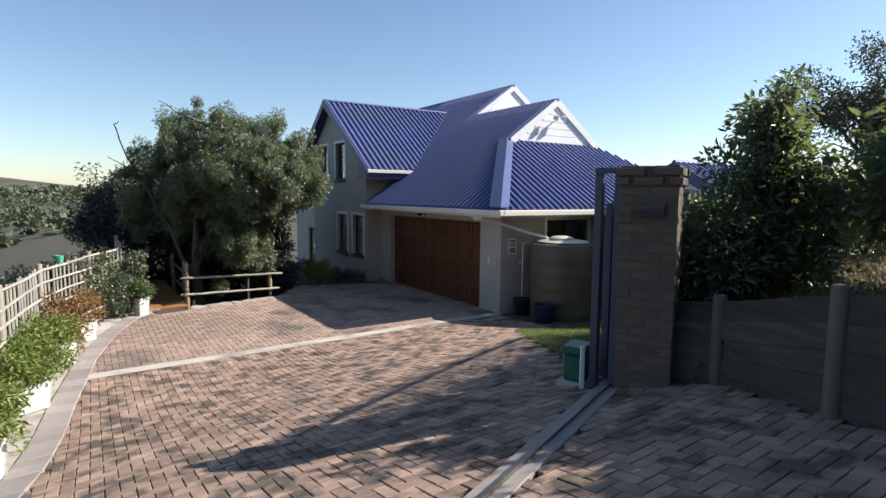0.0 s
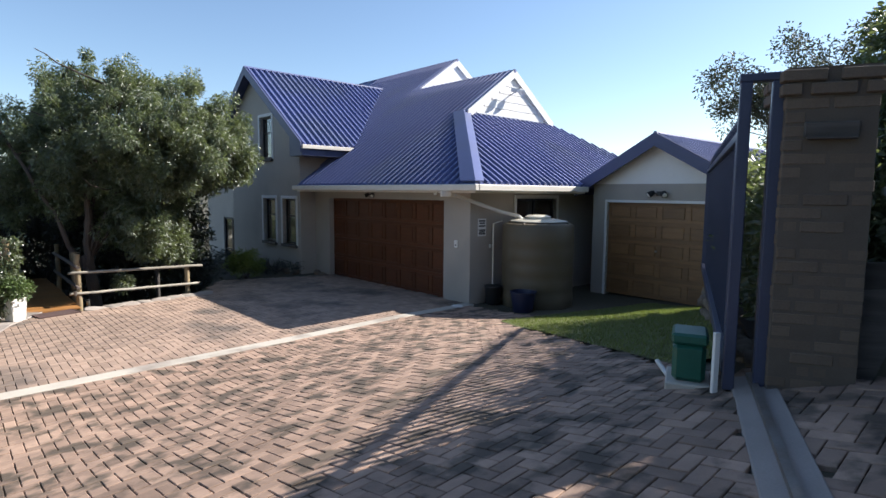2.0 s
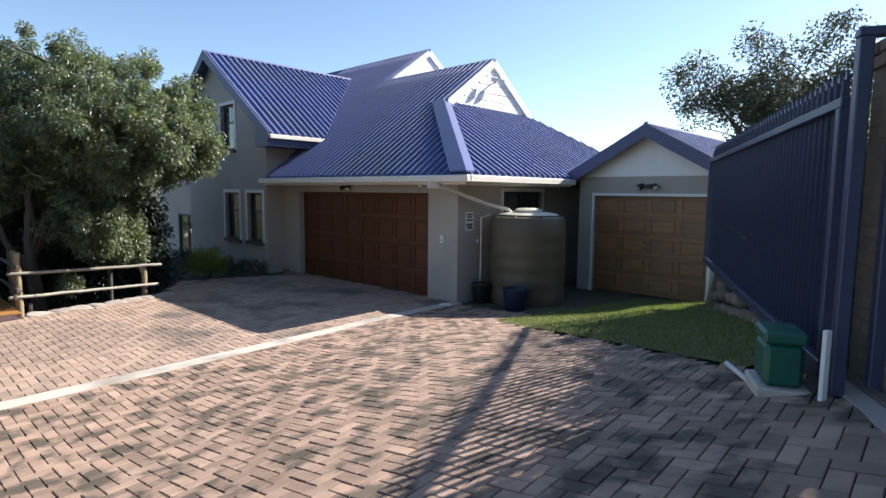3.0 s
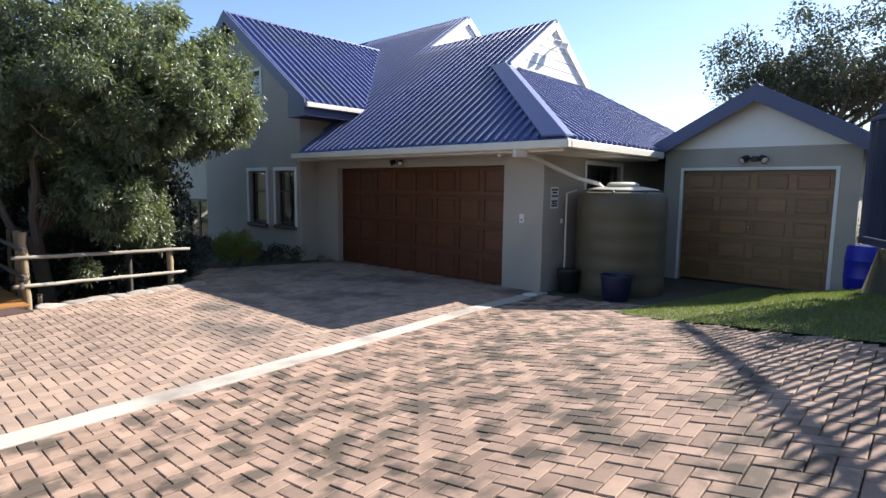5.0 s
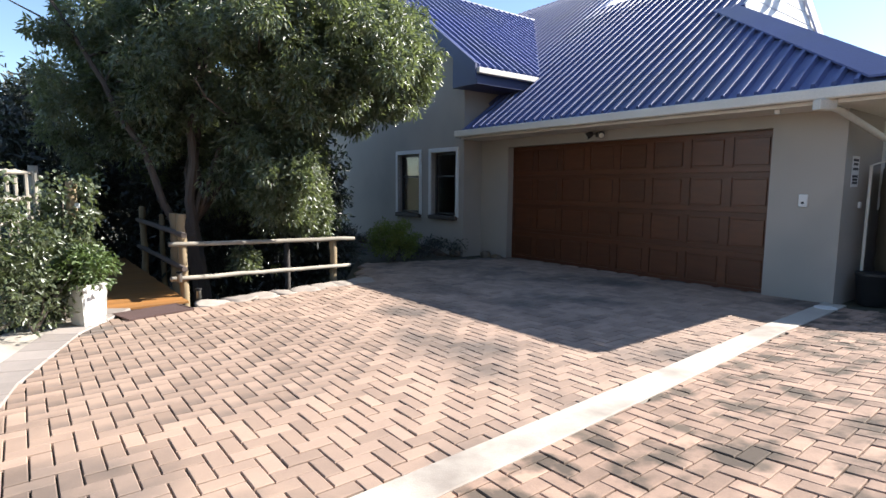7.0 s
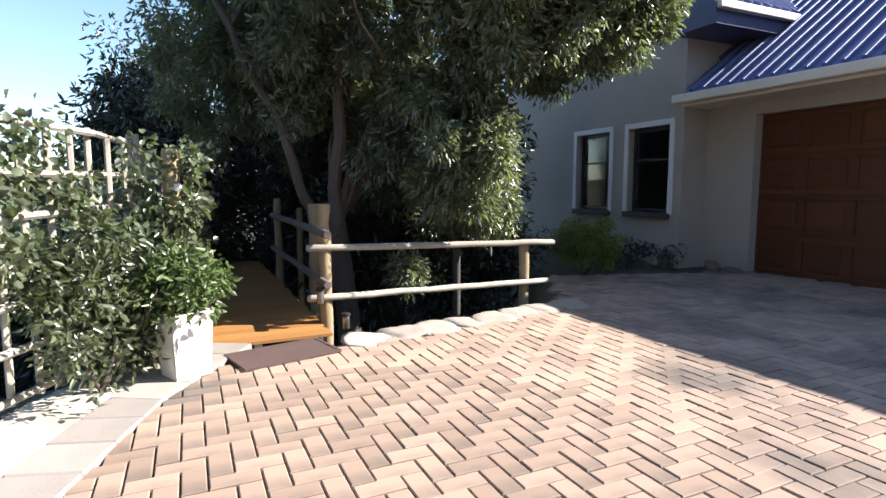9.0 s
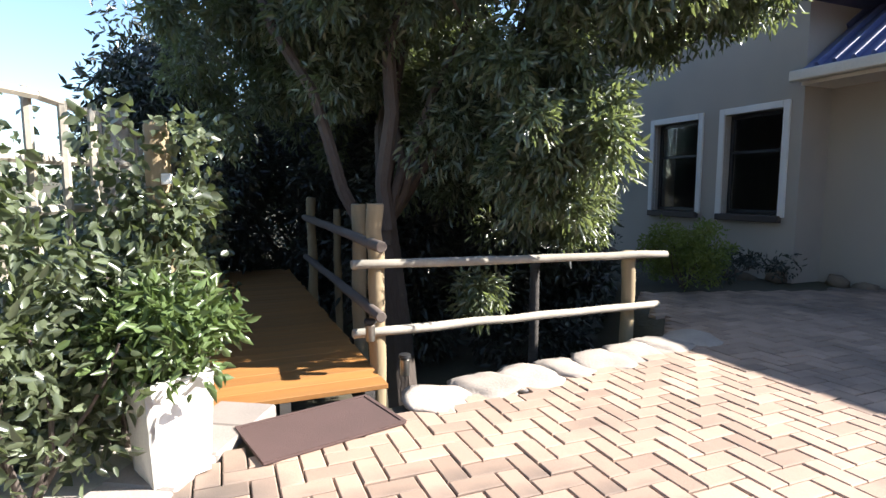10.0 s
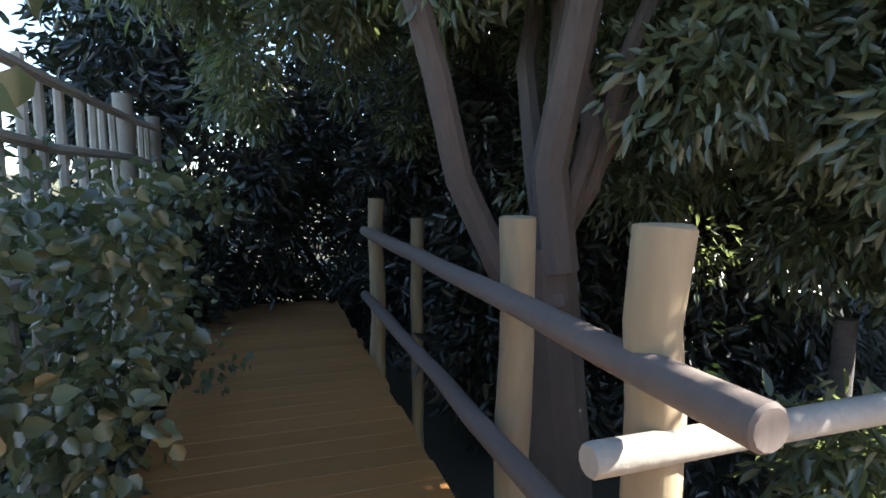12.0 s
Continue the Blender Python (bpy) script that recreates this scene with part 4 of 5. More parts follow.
# ---- timber retaining wall ----
timber = thing("timber_wall", "dark weathered timber plank retaining wall between round posts", "retaining wall", kind="structure")
TP = [(2.03, 4.88, 0.48), (2.43, 4.64, 0.52), (2.60, 3.47, 0.80), (2.98, 1.9, 1.02), (3.35, 0.3, 1.20), (3.6, -1.4, 1.40)]
for i, (x, y, top) in enumerate(TP):
    if i:
        part("post", Mesh().tube([(x - 0.05, y - 0.02, dz(x, y) - 0.3), (x - 0.05, y - 0.02, top), (x - 0.05, y - 0.02, top + 0.012)], [0.062, 0.058, 0.05], 12), DARKPOLE, timber, smooth=True)
for (ax, ay, at), (bx, by, bt) in zip(TP[:-1], TP[1:]):
    az, bz = dz(ax, ay) - 0.12, dz(bx, by) - 0.12
    n = 5
    for k in range(n):
        a0, a1 = az + (at - 0.05 - az) * k / n, az + (at - 0.05 - az) * (k + 1) / n - 0.003
        b0, b1 = bz + (bt - 0.05 - bz) * k / n, bz + (bt - 0.05 - bz) * (k + 1) / n - 0.003
        dx, dy = bx - ax, by - ay
        ln = math.hypot(dx, dy)
        off = Vector((-dy / ln, dx / ln, 0)) * -0.05
        j = rngs.normal() * 0.008
        part("plank", Mesh().slab([(ax + j, ay, a0), (bx + j, by, b0), (bx + j, by, b1), (ax + j, ay, a1)], -off if off.x > 0 else off), SLEEPER, timber)

# ---- trees on the bank and beyond ----
rngt = np.random.default_rng(12)
base = (3.55, 5.75, float(terrain(3.55, 5.75)) - 0.05)
cl = np.concatenate([lumpy(rngt, 90, (3.48, 5.70, 0.95), (0.52, 0.55, 0.85), -0.9, 0.3, 0.3, 3.0), lumpy(rngt, 45, (3.25, 5.50, 1.85), (0.30, 0.30, 0.72), -0.9, 0.2, 0.3, 4.0), lumpy(rngt, 40, (3.72, 6.15, 0.75), (0.36, 0.45, 0.65), -0.9, 0.3, 0.25, 5.0)])
st = [(limb_path(base, (3.3, 5.65, 2.0), rngt), np.linspace(0.045, 0.012, 7)), (limb_path(base, (4.1, 6.0, 1.4), rngt), np.linspace(0.035, 0.01, 7)), (limb_path(base, (3.0, 5.7, 1.3), rngt), np.linspace(0.03, 0.01, 7))]
plant("young_tree", "bushy young evergreen tree with bright green upper leaves", "tree", base, st, cl, rngt.uniform(0.12, 0.26, len(cl)), 75, 0.085, LEAF, rngt, "bank trees", wide=0.42)
for k, (x, y, rad, tall, s) in enumerate(((6.3, 8.1, 0.75, 0.8, 20), (7.3, 8.9, 0.9, 0.85, 25), (8.3, 9.8, 1.0, 0.95, 21), (9.2, 9.6, 1.6, 1.0, 22), (11.5, 10.5, 1.8, 1.2, 23), (8.0, 11.5, 1.3, 1.0, 24))):
    bush("bank_shrub", "dense dark evergreen shrub on the bank", (x, y, float(terrain(x, y)) - 0.05), (rad, rad, tall), LEAF, s, 70, 60, 0.09, 0.26, group="bank shrubs", low=-0.7, wide=0.4)
pole = thing("timber_pole", "tall round timber pole standing on the bank", "pole", Matrix.Translation((6.55, 7.75, float(terrain(6.55, 7.75)) - 0.2)))
part("shaft", Mesh().tube([(0, 0, 0), (0, 0, 2.1)], [0.06, 0.05], 10), POLE, pole, smooth=True)

# umbrella thorn beyond the garage
rngt = np.random.default_rng(31)
TB = (20.0, 24.0, 0.0)
stems, clumps = [], []
fork = Vector((19.8, 23.9, 2.3))
stems.append((limb_path(TB, fork, rngt, 0.05), np.linspace(0.34, 0.22, 7)))
for k in range(13):
    a = 2 * math.pi * k / 13 + rngt.normal() * 0.15
    rr = rngt.uniform(2.0, 4.0)
    end = Vector((20.0 + math.cos(a) * rr, 24.0 + math.sin(a) * rr, rngt.uniform(3.9, 5.2) - 0.15 * rr + 0.7))
    pts = limb_path(fork, end, rngt, 0.18)
    stems.append((pts, np.linspace(0.14, 0.03, len(pts))))
    for q in range(4):
        e2 = pts[3 + q % 3] + Vector((rngt.normal() * 1.1, rngt.normal() * 1.1, abs(rngt.normal()) * 1.1 + 0.4))
        p2 = limb_path(pts[3 + q % 3], e2, rngt, 0.2)
        stems.append((p2, np.linspace(0.05, 0.012, len(p2))))
        for _ in range(5):
            clumps.append(e2 + Vector((rngt.normal() * 0.6, rngt.normal() * 0.6, rngt.normal() * 0.28 + 0.15)))
    for _ in range(8):
        clumps.append(end + Vector((rngt.normal() * 0.9, rngt.normal() * 0.9, rngt.normal() * 0.3)))
plant("thorn_tree", "spreading flat-topped thorn tree with sparse grey-green leaves", "tree", TB, stems, np.array([tuple(c) for c in clumps]), rngt.uniform(0.35, 0.7, len(clumps)), 80, 0.15, THORN, rngt, wide=0.5)

# unseen trees added beside the drive, whose shade lies over the gateway
for k, (x, y, rad, tall, seed) in enumerate(((6.6, 1.3, 2.0, 2.7, 35), (8.6, 2.6, 1.5, 1.7, 36), (6.2, -0.4, 2.4, 2.9, 37), (6.4, -3.4, 2.4, 2.9, 38), (2.6, -4.6, 2.4, 2.4, 44), (5.45, 3.3, 0.9, 0.95, 39), (4.55, 2.2, 0.9, 1.2, 40), (4.9, 0.9, 1.2, 1.45, 43), (4.75, 4.75, 0.75, 0.95, 45))):
    bush("unseen_shade_tree", "unseen tall leafy evergreen tree added to shade the gateway", (x, y, float(terrain(x, y)) - 0.05), (rad, rad, tall), LEAF, seed, 190, 70, 0.12, 0.4, "tree", "bank trees", 0.4, -0.6, lift=1.15)
for k in range(6):
    t = 0.12 + 0.155 * k
    x, y = GA.x + (GB.x - GA.x) * t + 0.837 * 0.78, GA.y + (GB.y - GA.y) * t - 0.547 * 0.78
    zb = float(terrain(x, y)) - 0.05
    bush("gate_hedge", "dark leafy hedge plant growing behind the gate", (x, y, zb), (0.52, 0.52, ((1.75, 1.50, 1.40, 1.35, 1.40, 1.40)[k] - zb) / 2.0), LEAF, 310 + k, 130, 75, 0.085, 0.22, group="hedge behind the gate", low=-0.9)
# unseen tall trees added round the gateway to cut the skylight on it
for x, y, rad, tall, seed in ((3.4, -9.0, 3.0, 4.2, 401), (-1.4, -10.5, 3.0, 4.4, 402), (-5.6, -8.0, 2.8, 3.8, 403), (8.6, -6.0, 3.0, 4.2, 404), (9.6, -0.8, 2.6, 3.8, 405)):
    bush("sky_block_tree", "unseen tall dense evergreen tree added to block skylight", (x, y, float(terrain(x, y)) - 0.1), (rad, rad, tall), HEDGE, seed, 170, 60, 0.26, 0.75, "tree", "gateway trees", 0.45, -0.6, lift=1.1)
# pale slab between kerb and trellis
off = []
for x, y, a in resample(KERB_OUT[2:], 0.4):
    off.append((x - math.sin(radians(a)) * 0.20, y + math.cos(radians(a)) * 0.20))
slab = part("bed_slab", ribbon(off, 0.21, -0.004, 0.12), CONCRETE, None, "pale uneven concrete margin beside the kerb", kind="structure")
slab["category"] = "paving"


# ---- the big tree ----
rngt = np.random.default_rng(41)
TREE = (-6.90, 15.50, -2.45)
J = Vector((-7.02, 15.28, -0.62))
stems = [([TREE, (-6.94, 15.42, -1.6), J], [0.15, 0.13, 0.12])]
limbs = [((-8.45, 14.72, 2.3), 0.060), ((-6.50, 15.35, 3.2), 0.075), ((-7.3, 16.7, 2.6), 0.055), ((-5.5, 16.7, 2.5), 0.05), ((-6.75, 15.75, 2.8), 0.055), ((-5.7, 15.5, 1.9), 0.045), ((-7.1, 15.9, 2.9), 0.045)]
tips = []
for end, r in limbs:
    pts = limb_path(J + Vector((rngt.normal() * 0.08, rngt.normal() * 0.05, rngt.uniform(-0.3, 0.1))), end, rngt, 0.06, 8)
    stems.append((pts, np.linspace(r, r * 0.35, len(pts))))
    for q in range(5):
        s0 = pts[4 + q % 5]
        e2 = s0 + Vector((rngt.normal() * 0.8, rngt.normal() * 0.8, rngt.uniform(0.0, 0.9)))
        p2 = limb_path(s0, e2, rngt, 0.15)
        stems.append((p2, np.linspace(r * 0.35, 0.008, len(p2))))
clumps = np.concatenate([
    lumpy(rngt, 520, (-6.40, 16.15, 1.80), (2.55, 2.0, 2.05), -0.7, 0.42, 0.24, 8.0),
    lumpy(rngt, 150, (-4.45, 15.55, 1.75), (0.90, 0.8, 0.95), -0.9, 0.3, 0.25, 9.0),
    lumpy(rngt, 80, (-4.05, 15.9, 1.45), (0.6, 0.55, 0.55), -1, 0.3, 0.3, 17.0),
    lumpy(rngt, 70, (-5.1, 14.5, 1.75), (1.4, 0.8, 0.9), -1, 0.3, 0.3, 18.0),
    lumpy(rngt, 16, (-5.75, 14.98, -0.3), (0.5, 0.25, 0.35), -1, 0.3, 0.3, 19.0),
    lumpy(rngt, 14, (-5.3, 14.75, -0.05), (0.4, 0.2, 0.3), -1, 0.3, 0.3, 22.0),
    lumpy(rngt, 24, (-5.9, 15.35, 0.15), (0.7, 0.3, 0.45), -1, 0.3, 0.3, 21.0),
    lumpy(rngt, 40, (-6.3, 16.6, 0.1), (0.9, 0.4, 0.9), -1, 0.3, 0.3, 16.0),
    lumpy(rngt, 120, (-7.85, 16.15, 1.1), (1.35, 1.2, 1.45), -0.7, 0.4, 0.25, 10.0),
    lumpy(rngt, 80, (-5.55, 16.05, -0.30), (0.45, 0.5, 0.55), -1, 0.3, 0.3, 11.0),
    lumpy(rngt, 26, (-6.1, 15.75, 0.6), (0.8, 0.4, 0.6), -1, 0.2, 0.3, 14.0),
    lumpy(rngt, 20, (-5.65, 15.8, 0.25), (0.42, 0.3, 0.4), -1, 0.2, 0.3, 15.0),
    lumpy(rngt, 3, (-6.12, 14.85, -1.16), (0.06, 0.06, 0.06), -1, 0.3, 0.3, 12.0)])
clumps = clumps[~((clumps[:, 0] > -5.2) & (clumps[:, 2] < 0.62 + (clumps[:, 0] + 5.2) * 0.42))]
tree = plant("garden_tree", "large multi-stemmed evergreen tree with glossy drooping leaves", "tree", TREE, stems, clumps, rngt.uniform(0.13, 0.30, len(clumps)), 230, 0.082, LEAF, rngt, droop=0.6, wide=0.32, foliage="crown")

# ---- dark shrubs round the deck ----
for k, (x, y, rx, ry, tall, seed) in enumerate((
        (-10.15, 15.2, 0.75, 1.3, 0.8, 51), (-10.6, 17.6, 0.95, 1.4, 2.5, 52), (-9.4, 19.5, 1.6, 1.1, 3.0, 53), (-7.2, 18.9, 1.4, 1.0, 2.8, 54), (-7.35, 17.4, 0.55, 0.6, 1.6, 55), (-5.9, 17.6, 0.85, 0.7, 1.9, 56), (-8.3, 18.4, 0.9, 0.7, 2.4, 58), (-9.2, 20.6, 2.0, 0.8, 2.6, 59))):
    bush("garden_shrub", "dense dark green shrub in deep shade beside the deck", (x, y, min(-1.7, float(terrain(x, y)))), (rx, ry, tall), HEDGE, seed, 200, 115, 0.12, 0.34, group="deck shrubs", low=-0.85, wide=0.34, droop=0.4)
bush("round_bush", "small clipped round green bush by the house wall", (*W(6.75, -2.1)[:2], -1.58), (0.50, 0.50, 0.44), LIME, 61, 80, 80, 0.045, 0.12, low=-0.7)
bush("border_plant", "low dark border plant at the foot of the wall", (*W(7.0, -1.1)[:2], -1.58), (0.7, 0.35, 0.2), HEDGE, 62, 30, 50, 0.06, 0.12)
bush("border_plant", "low dark border plant at the foot of the wall", (*W(9.9, -1.4)[:2], -1.7), (0.8, 0.5, 0.28), HEDGE, 63, 30, 50, 0.06, 0.14)
for k, (x, y, r) in enumerate(((-5.55, 15.05, 0.42), (-5.25, 15.65, 0.4), (-6.15, 14.95, 0.3), (-5.85, 15.75, 0.45))):
    bush("bed_plant", "low dark leafy plant in the sunken shaded bed", (x, y, float(terrain(x, y)) - 0.02), (r, r, 0.24), HEDGE, 640 + k, 34, 60, 0.075, 0.13, group="sunken bed plants", low=-0.6)
# trees on the slope below
for k, (x, y, rad, top, seed) in enumerate(((-12.0, 13.6, 1.6, -0.35, 71), (-14.5, 16.5, 2.0, -0.2, 72), (-12.6, 18.2, 1.8, 0.1, 73), (-15.5, 12.0, 2.0, -0.5, 74), (-11.5, 10.0, 1.3, -0.9, 75), (-18.0, 19.0, 2.5, -0.2, 76))):
    zb = float(terrain(x, y)) - 0.1
    tall = (top - 1.2 - zb) / 1.9
    bush("slope_tree", "leafy green tree on the slope below the trellis", (x, y, zb), (rad, rad, tall), LEAF, seed, 110, 60, 0.14, 0.42, "tree", "slope trees", 0.42, -0.6)
# far woods
rngw = np.random.default_rng(77)
n = 3600
ang = rngw.uniform(radians(105), radians(175), n)
rad = 40 + 1500 * rngw.random(n) ** 1.5
fx, fy = np.cos(ang) * rad, np.sin(ang) * rad
fz = terrain(fx, fy)
patch = np.array([noise.noise(Vector((a / 90, b / 90, 0))) for a, b in zip(fx, fy)]) > -0.15
fx, fy, fz, rad = fx[patch], fy[patch], fz[patch], rad[patch]
close = rad < 260
wv = []
for sel, per, leaf, lift in ((close, 70, 0.7, 0.3), (~close, 24, 2.6, 1.5)):
    wv.append(leaf_mesh("far_woods", np.stack([fx[sel], fy[sel], fz[sel] + lift + rad[sel] * 0.002], 1), np.clip(rad[sel] * 0.012, 1.2, 9), per, leaf, FARLEAF, rngw, 0.0, wide=0.8))
tagged(part("near_woods", wv[0], None, None, "scrubby bushes on the slope below the fence", kind="stuff"), category="woods")
woods = part("far_woods", wv[1], None, None, "scrubby woods on the far side of the valley", kind="stuff")
woods["category"] = "woods"

# ---- deck ----
ux, uy = -VY, VX
R0 = Vector((-6.55, 13.83, -1.53))
deck = thing("deck", "narrow orange-stained timber boardwalk in dappled shade", "deck", Matrix.Translation(R0) @ pose(0, 0, 0, 0, 0, 33), kind="structure")
board = Mesh().box((-1.16, 0.0015, -0.03), (0.0, 0.1485, 0.0), 0.0025).data("board", DECK)
for i in range(34):
    b = new("board", board)
    b.location = (random.uniform(-0.012, 0.012), i * 0.15, random.uniform(-0.0007, 0.0007))
    b.parent = deck
for x in (-1.05, -0.58, -0.1):
    part("joist", Mesh().box((x - 0.03, 0.0, -0.18), (x + 0.03, 5.1, -0.031)), SLEEPER, deck)
mat_ = thing("door_mat", "brown rubber mat lying at the start of the deck", "mat", Matrix.Translation((-6.68, 13.19, dz(-6.68, 13.19) + 0.004)) @ pose(0, 0, 0, 0, 0, 47))
part("mat_sheet", Mesh().box((-0.35, -0.21, 0.0), (0.35, 0.21, 0.014), 0.006), MAT, mat_)
part("rim", Mesh().box((-0.35, -0.21, 0.014), (0.35, -0.19, 0.019)).box((-0.35, 0.19, 0.014), (0.35, 0.21, 0.019)).box((-0.35, -0.19, 0.014), (-0.33, 0.19, 0.019)).box((0.33, -0.19, 0.014), (0.35, 0.19, 0.019)), MAT, mat_)

# pole railings
railing = thing("pole_railing", "rustic round-pole railing with two weathered rails", "railing", Matrix.Translation((-6.65, 14.12, -1.6)))


def log(a, b, r, name, parent, mat=POLE, seed=0):
    rg = np.random.default_rng(seed)
    a, b = Vector(a), Vector(b)
    n = 9
    d = (b - a).normalized()
    pts = [a] + [a.lerp(b, i / n) + Vector(rg.normal(size=3)) * r * 0.10 for i in range(n + 1)][0:] + [b]
    pts[0] = a - d * 0.006
    pts[-1] = b + d * 0.006
    rad = [r * 0.86] + [r * rg.uniform(0.93, 1.07) for _ in range(n + 1)] + [r * 0.86]
    pts[1], pts[-2] = a, b
    return part_w(name, Mesh().tube(pts, rad, 12), mat, parent, smooth=True)


log((-6.71, 14.16, -2.0), (-6.71, 14.16, -0.48), 0.054, "post", railing, seed=1)
log((-4.97, 15.53, -2.0), (-4.97, 15.53, -0.90), 0.055, "post", railing, seed=2)
log((-6.82, 14.02, -0.85), (-4.66, 15.66, -0.93), 0.031, "rail", railing, GREYPOLE, 3)
log((-6.82, 14.02, -1.29), (-4.72, 15.60, -1.345), 0.030, "rail", railing, GREYPOLE, 4)
deck_rail = thing("deck_railing", "dark round-pole railing along the side of the deck", "railing", Matrix.Translation((-7.05, 14.75, -1.6)))
log((-7.05, 14.78, -2.3), (-7.05, 14.78, -0.50), 0.055, "post", deck_rail, seed=5)
log((-8.22, 16.50, -2.3), (-8.22, 16.50, -0.48), 0.05, "post", deck_rail, seed=6)
log((-8.02, 16.75, -2.3), (-8.02, 16.75, -0.62), 0.045, "post", deck_rail, seed=7)
log((-6.60, 13.92, -0.725), (-8.36, 16.62, -0.70), 0.036, "rail", deck_rail, DARKPOLE, 8)
log((-6.60, 13.90, -1.145), (-8.36, 16.62, -1.15), 0.034, "rail", deck_rail, DARKPOLE, 9)
back_post = thing("short_post", "short dark timber post in the sunken garden", "post", Matrix.Translation((-5.75, 15.9, -2.5)))
part("post_shaft", Mesh().tube([(0, 0, 0), (0, 0, 1.52)], 0.045, 12), SLEEPER, back_post, smooth=True)
for k, (x, y, z) in enumerate(((-6.70, 13.99, -1.32), (-6.50, 14.06, -1.55))):
    gl = thing("garden_light", "small grey cylindrical garden light at the deck post", "light", Matrix.Translation((x, y, z)), "deck lights")
    part("body", Mesh().lathe([(0.028, 0), (0.03, 0.01), (0.03, 0.10), (0.02, 0.11)], 14), METAL, gl, smooth=True)
    part("cap", Mesh().lathe([(0.02, 0.11), (0.04, 0.115), (0.038, 0.135), (0.01, 0.14)], 14), BLACKPLASTIC, gl, smooth=True)

# edging stones
edging = thing("stone_edging", "pale rounded stones edging the brick paving", "edging", kind="structure")
es = [boulder(0.18 + 0.02 * (s % 3), 0.21, 0.042, s + 20, STONE, "edging_stone", 0.45, 3) for s in range(5)]
for i in range(8):
    t = i / 6
    x, y = -6.22 + (-4.78 + 6.22) * t, 13.70 + (15.02 - 13.70) * t
    s = new("edging_stone", es[i % 5])
    s.matrix_world = Matrix.Translation((x + random.uniform(-0.02, 0.02), y + random.uniform(-0.02, 0.02), dz(x, y) - 0.02)) @ pose(0, 0, 0, random.uniform(-5, 5), random.uniform(-5, 5), 43 + random.uniform(-25, 25))
    s.parent = edging

# ---- trellis and planting bed ----
trellis = thing("trellis_fence", "weathered grey split-pole lattice fence above the slope", "fence")
samples = resample(TRELLIS, 0.19)


def bed_z(x, y):
    return dz(max(-8.5, x), y)


for i, (x, y, a) in enumerate(samples):
    z0 = bed_z(x, y)
    if i % 12 == 0 or i == len(samples) - 1:
        part("post", Mesh().tube([(x, y, z0 - 0.3), (x, y, 0.10 + 0.04 * noise.noise((x, y, 0)))], 0.05, 10), GREYPOLE, trellis, smooth=True)
    else:
        part("upright", Mesh().tube([(x + random.uniform(-0.015, 0.015), y, z0 + 0.04), (x + random.uniform(-0.015, 0.015), y, 0.02 + random.uniform(-0.03, 0.03))], 0.019, 6), GREYPOLE, trellis, smooth=True)
for level in range(7):
    f = level / 6
    prev = None
    for x, y, a in samples[::6] + [samples[-1]]:
        z0 = bed_z(x, y) + 0.08
        p = (x + 0.03 * math.sin(radians(a)), y - 0.03 * math.cos(radians(a)), z0 + (-0.01 - z0) * f + random.uniform(-0.02, 0.02))
        if prev and math.dist(prev, p) > 0.3:
            part("lath", Mesh().tube([prev, p], 0.022, 6), GREYPOLE, trellis, smooth=True)
        prev = p
endpost = thing("trellis_end_post", "thick round timber post at the end of the trellis", "post", Matrix.Translation((-7.42, 13.10, -1.6)))
part("post_shaft", Mesh().tube([(0, 0, 0), (0, 0, 1.51), (0, 0, 1.53)], [0.058, 0.055, 0.045], 12), POLE, endpost, smooth=True)
part("number_tag", Mesh().box((0.03, -0.066, 1.24), (0.075, -0.045, 1.29), 0.004, pose(0, 0, 0, 0, 0, 20)), TRIM, endpost)
feeder = thing("feeder_cup", "pale green plastic cup on a trellis post", "cup", Matrix.Translation((-7.25, 10.25, 0.02)))
part("cup_body", Mesh().lathe([(0.05, 0), (0.055, 0.02), (0.075, 0.14), (0.07, 0.145), (0.05, 0.04)], 16), material("pale_green_plastic", (0.10, 0.45, 0.30), 0.4, bump=0), feeder, smooth=True)

# ivy on the trellis
rngi = np.random.default_rng(91)
pts = []
for x, y, a in samples:
    if 11.0 < y < 13.0:
        for _ in range(int(5 if y > 11.4 else 2)):
            pts.append((x + rngi.normal() * 0.14, y + rngi.normal() * 0.1, (-1.5 if y > 12.2 else -0.95) + (1.55 if y > 12.2 else 1.0) * rngi.random()))
pts += [(-7.50 + rngi.normal() * 0.10, 13.12 + rngi.normal() * 0.13, -1.5 + rngi.random() * 1.42) for _ in range(40)]
pts += [(-8.08 + rngi.normal() * 0.12, 13.75 + rngi.normal() * 0.3, -1.5 + rngi.random() * 1.25) for _ in range(50)]
pts += [(-8.72 + rngi.normal() * 0.15, 14.75 + rngi.normal() * 0.35, -1.5 + rngi.random() * 1.15) for _ in range(50)]
ivy = thing("ivy", "thick ivy climbing over the trellis and post", "climber", Matrix.Translation((-7.6, 12.6, -1.52)))
part("foliage", leaf_mesh("foliage", np.array(pts) - np.array((-7.6, 12.6, -1.52)), rngi.uniform(0.1, 0.2, len(pts)), 64, 0.052, IVY, rngi, 0.5, wide=0.85), None, ivy)
part("stem", Mesh().tube([(0.02, 0.5, 0.0), (0.03, 0.55, 0.6), (-0.03, 0.7, 1.2)], [0.015, 0.012, 0.008], 6), BARK, ivy, smooth=True)

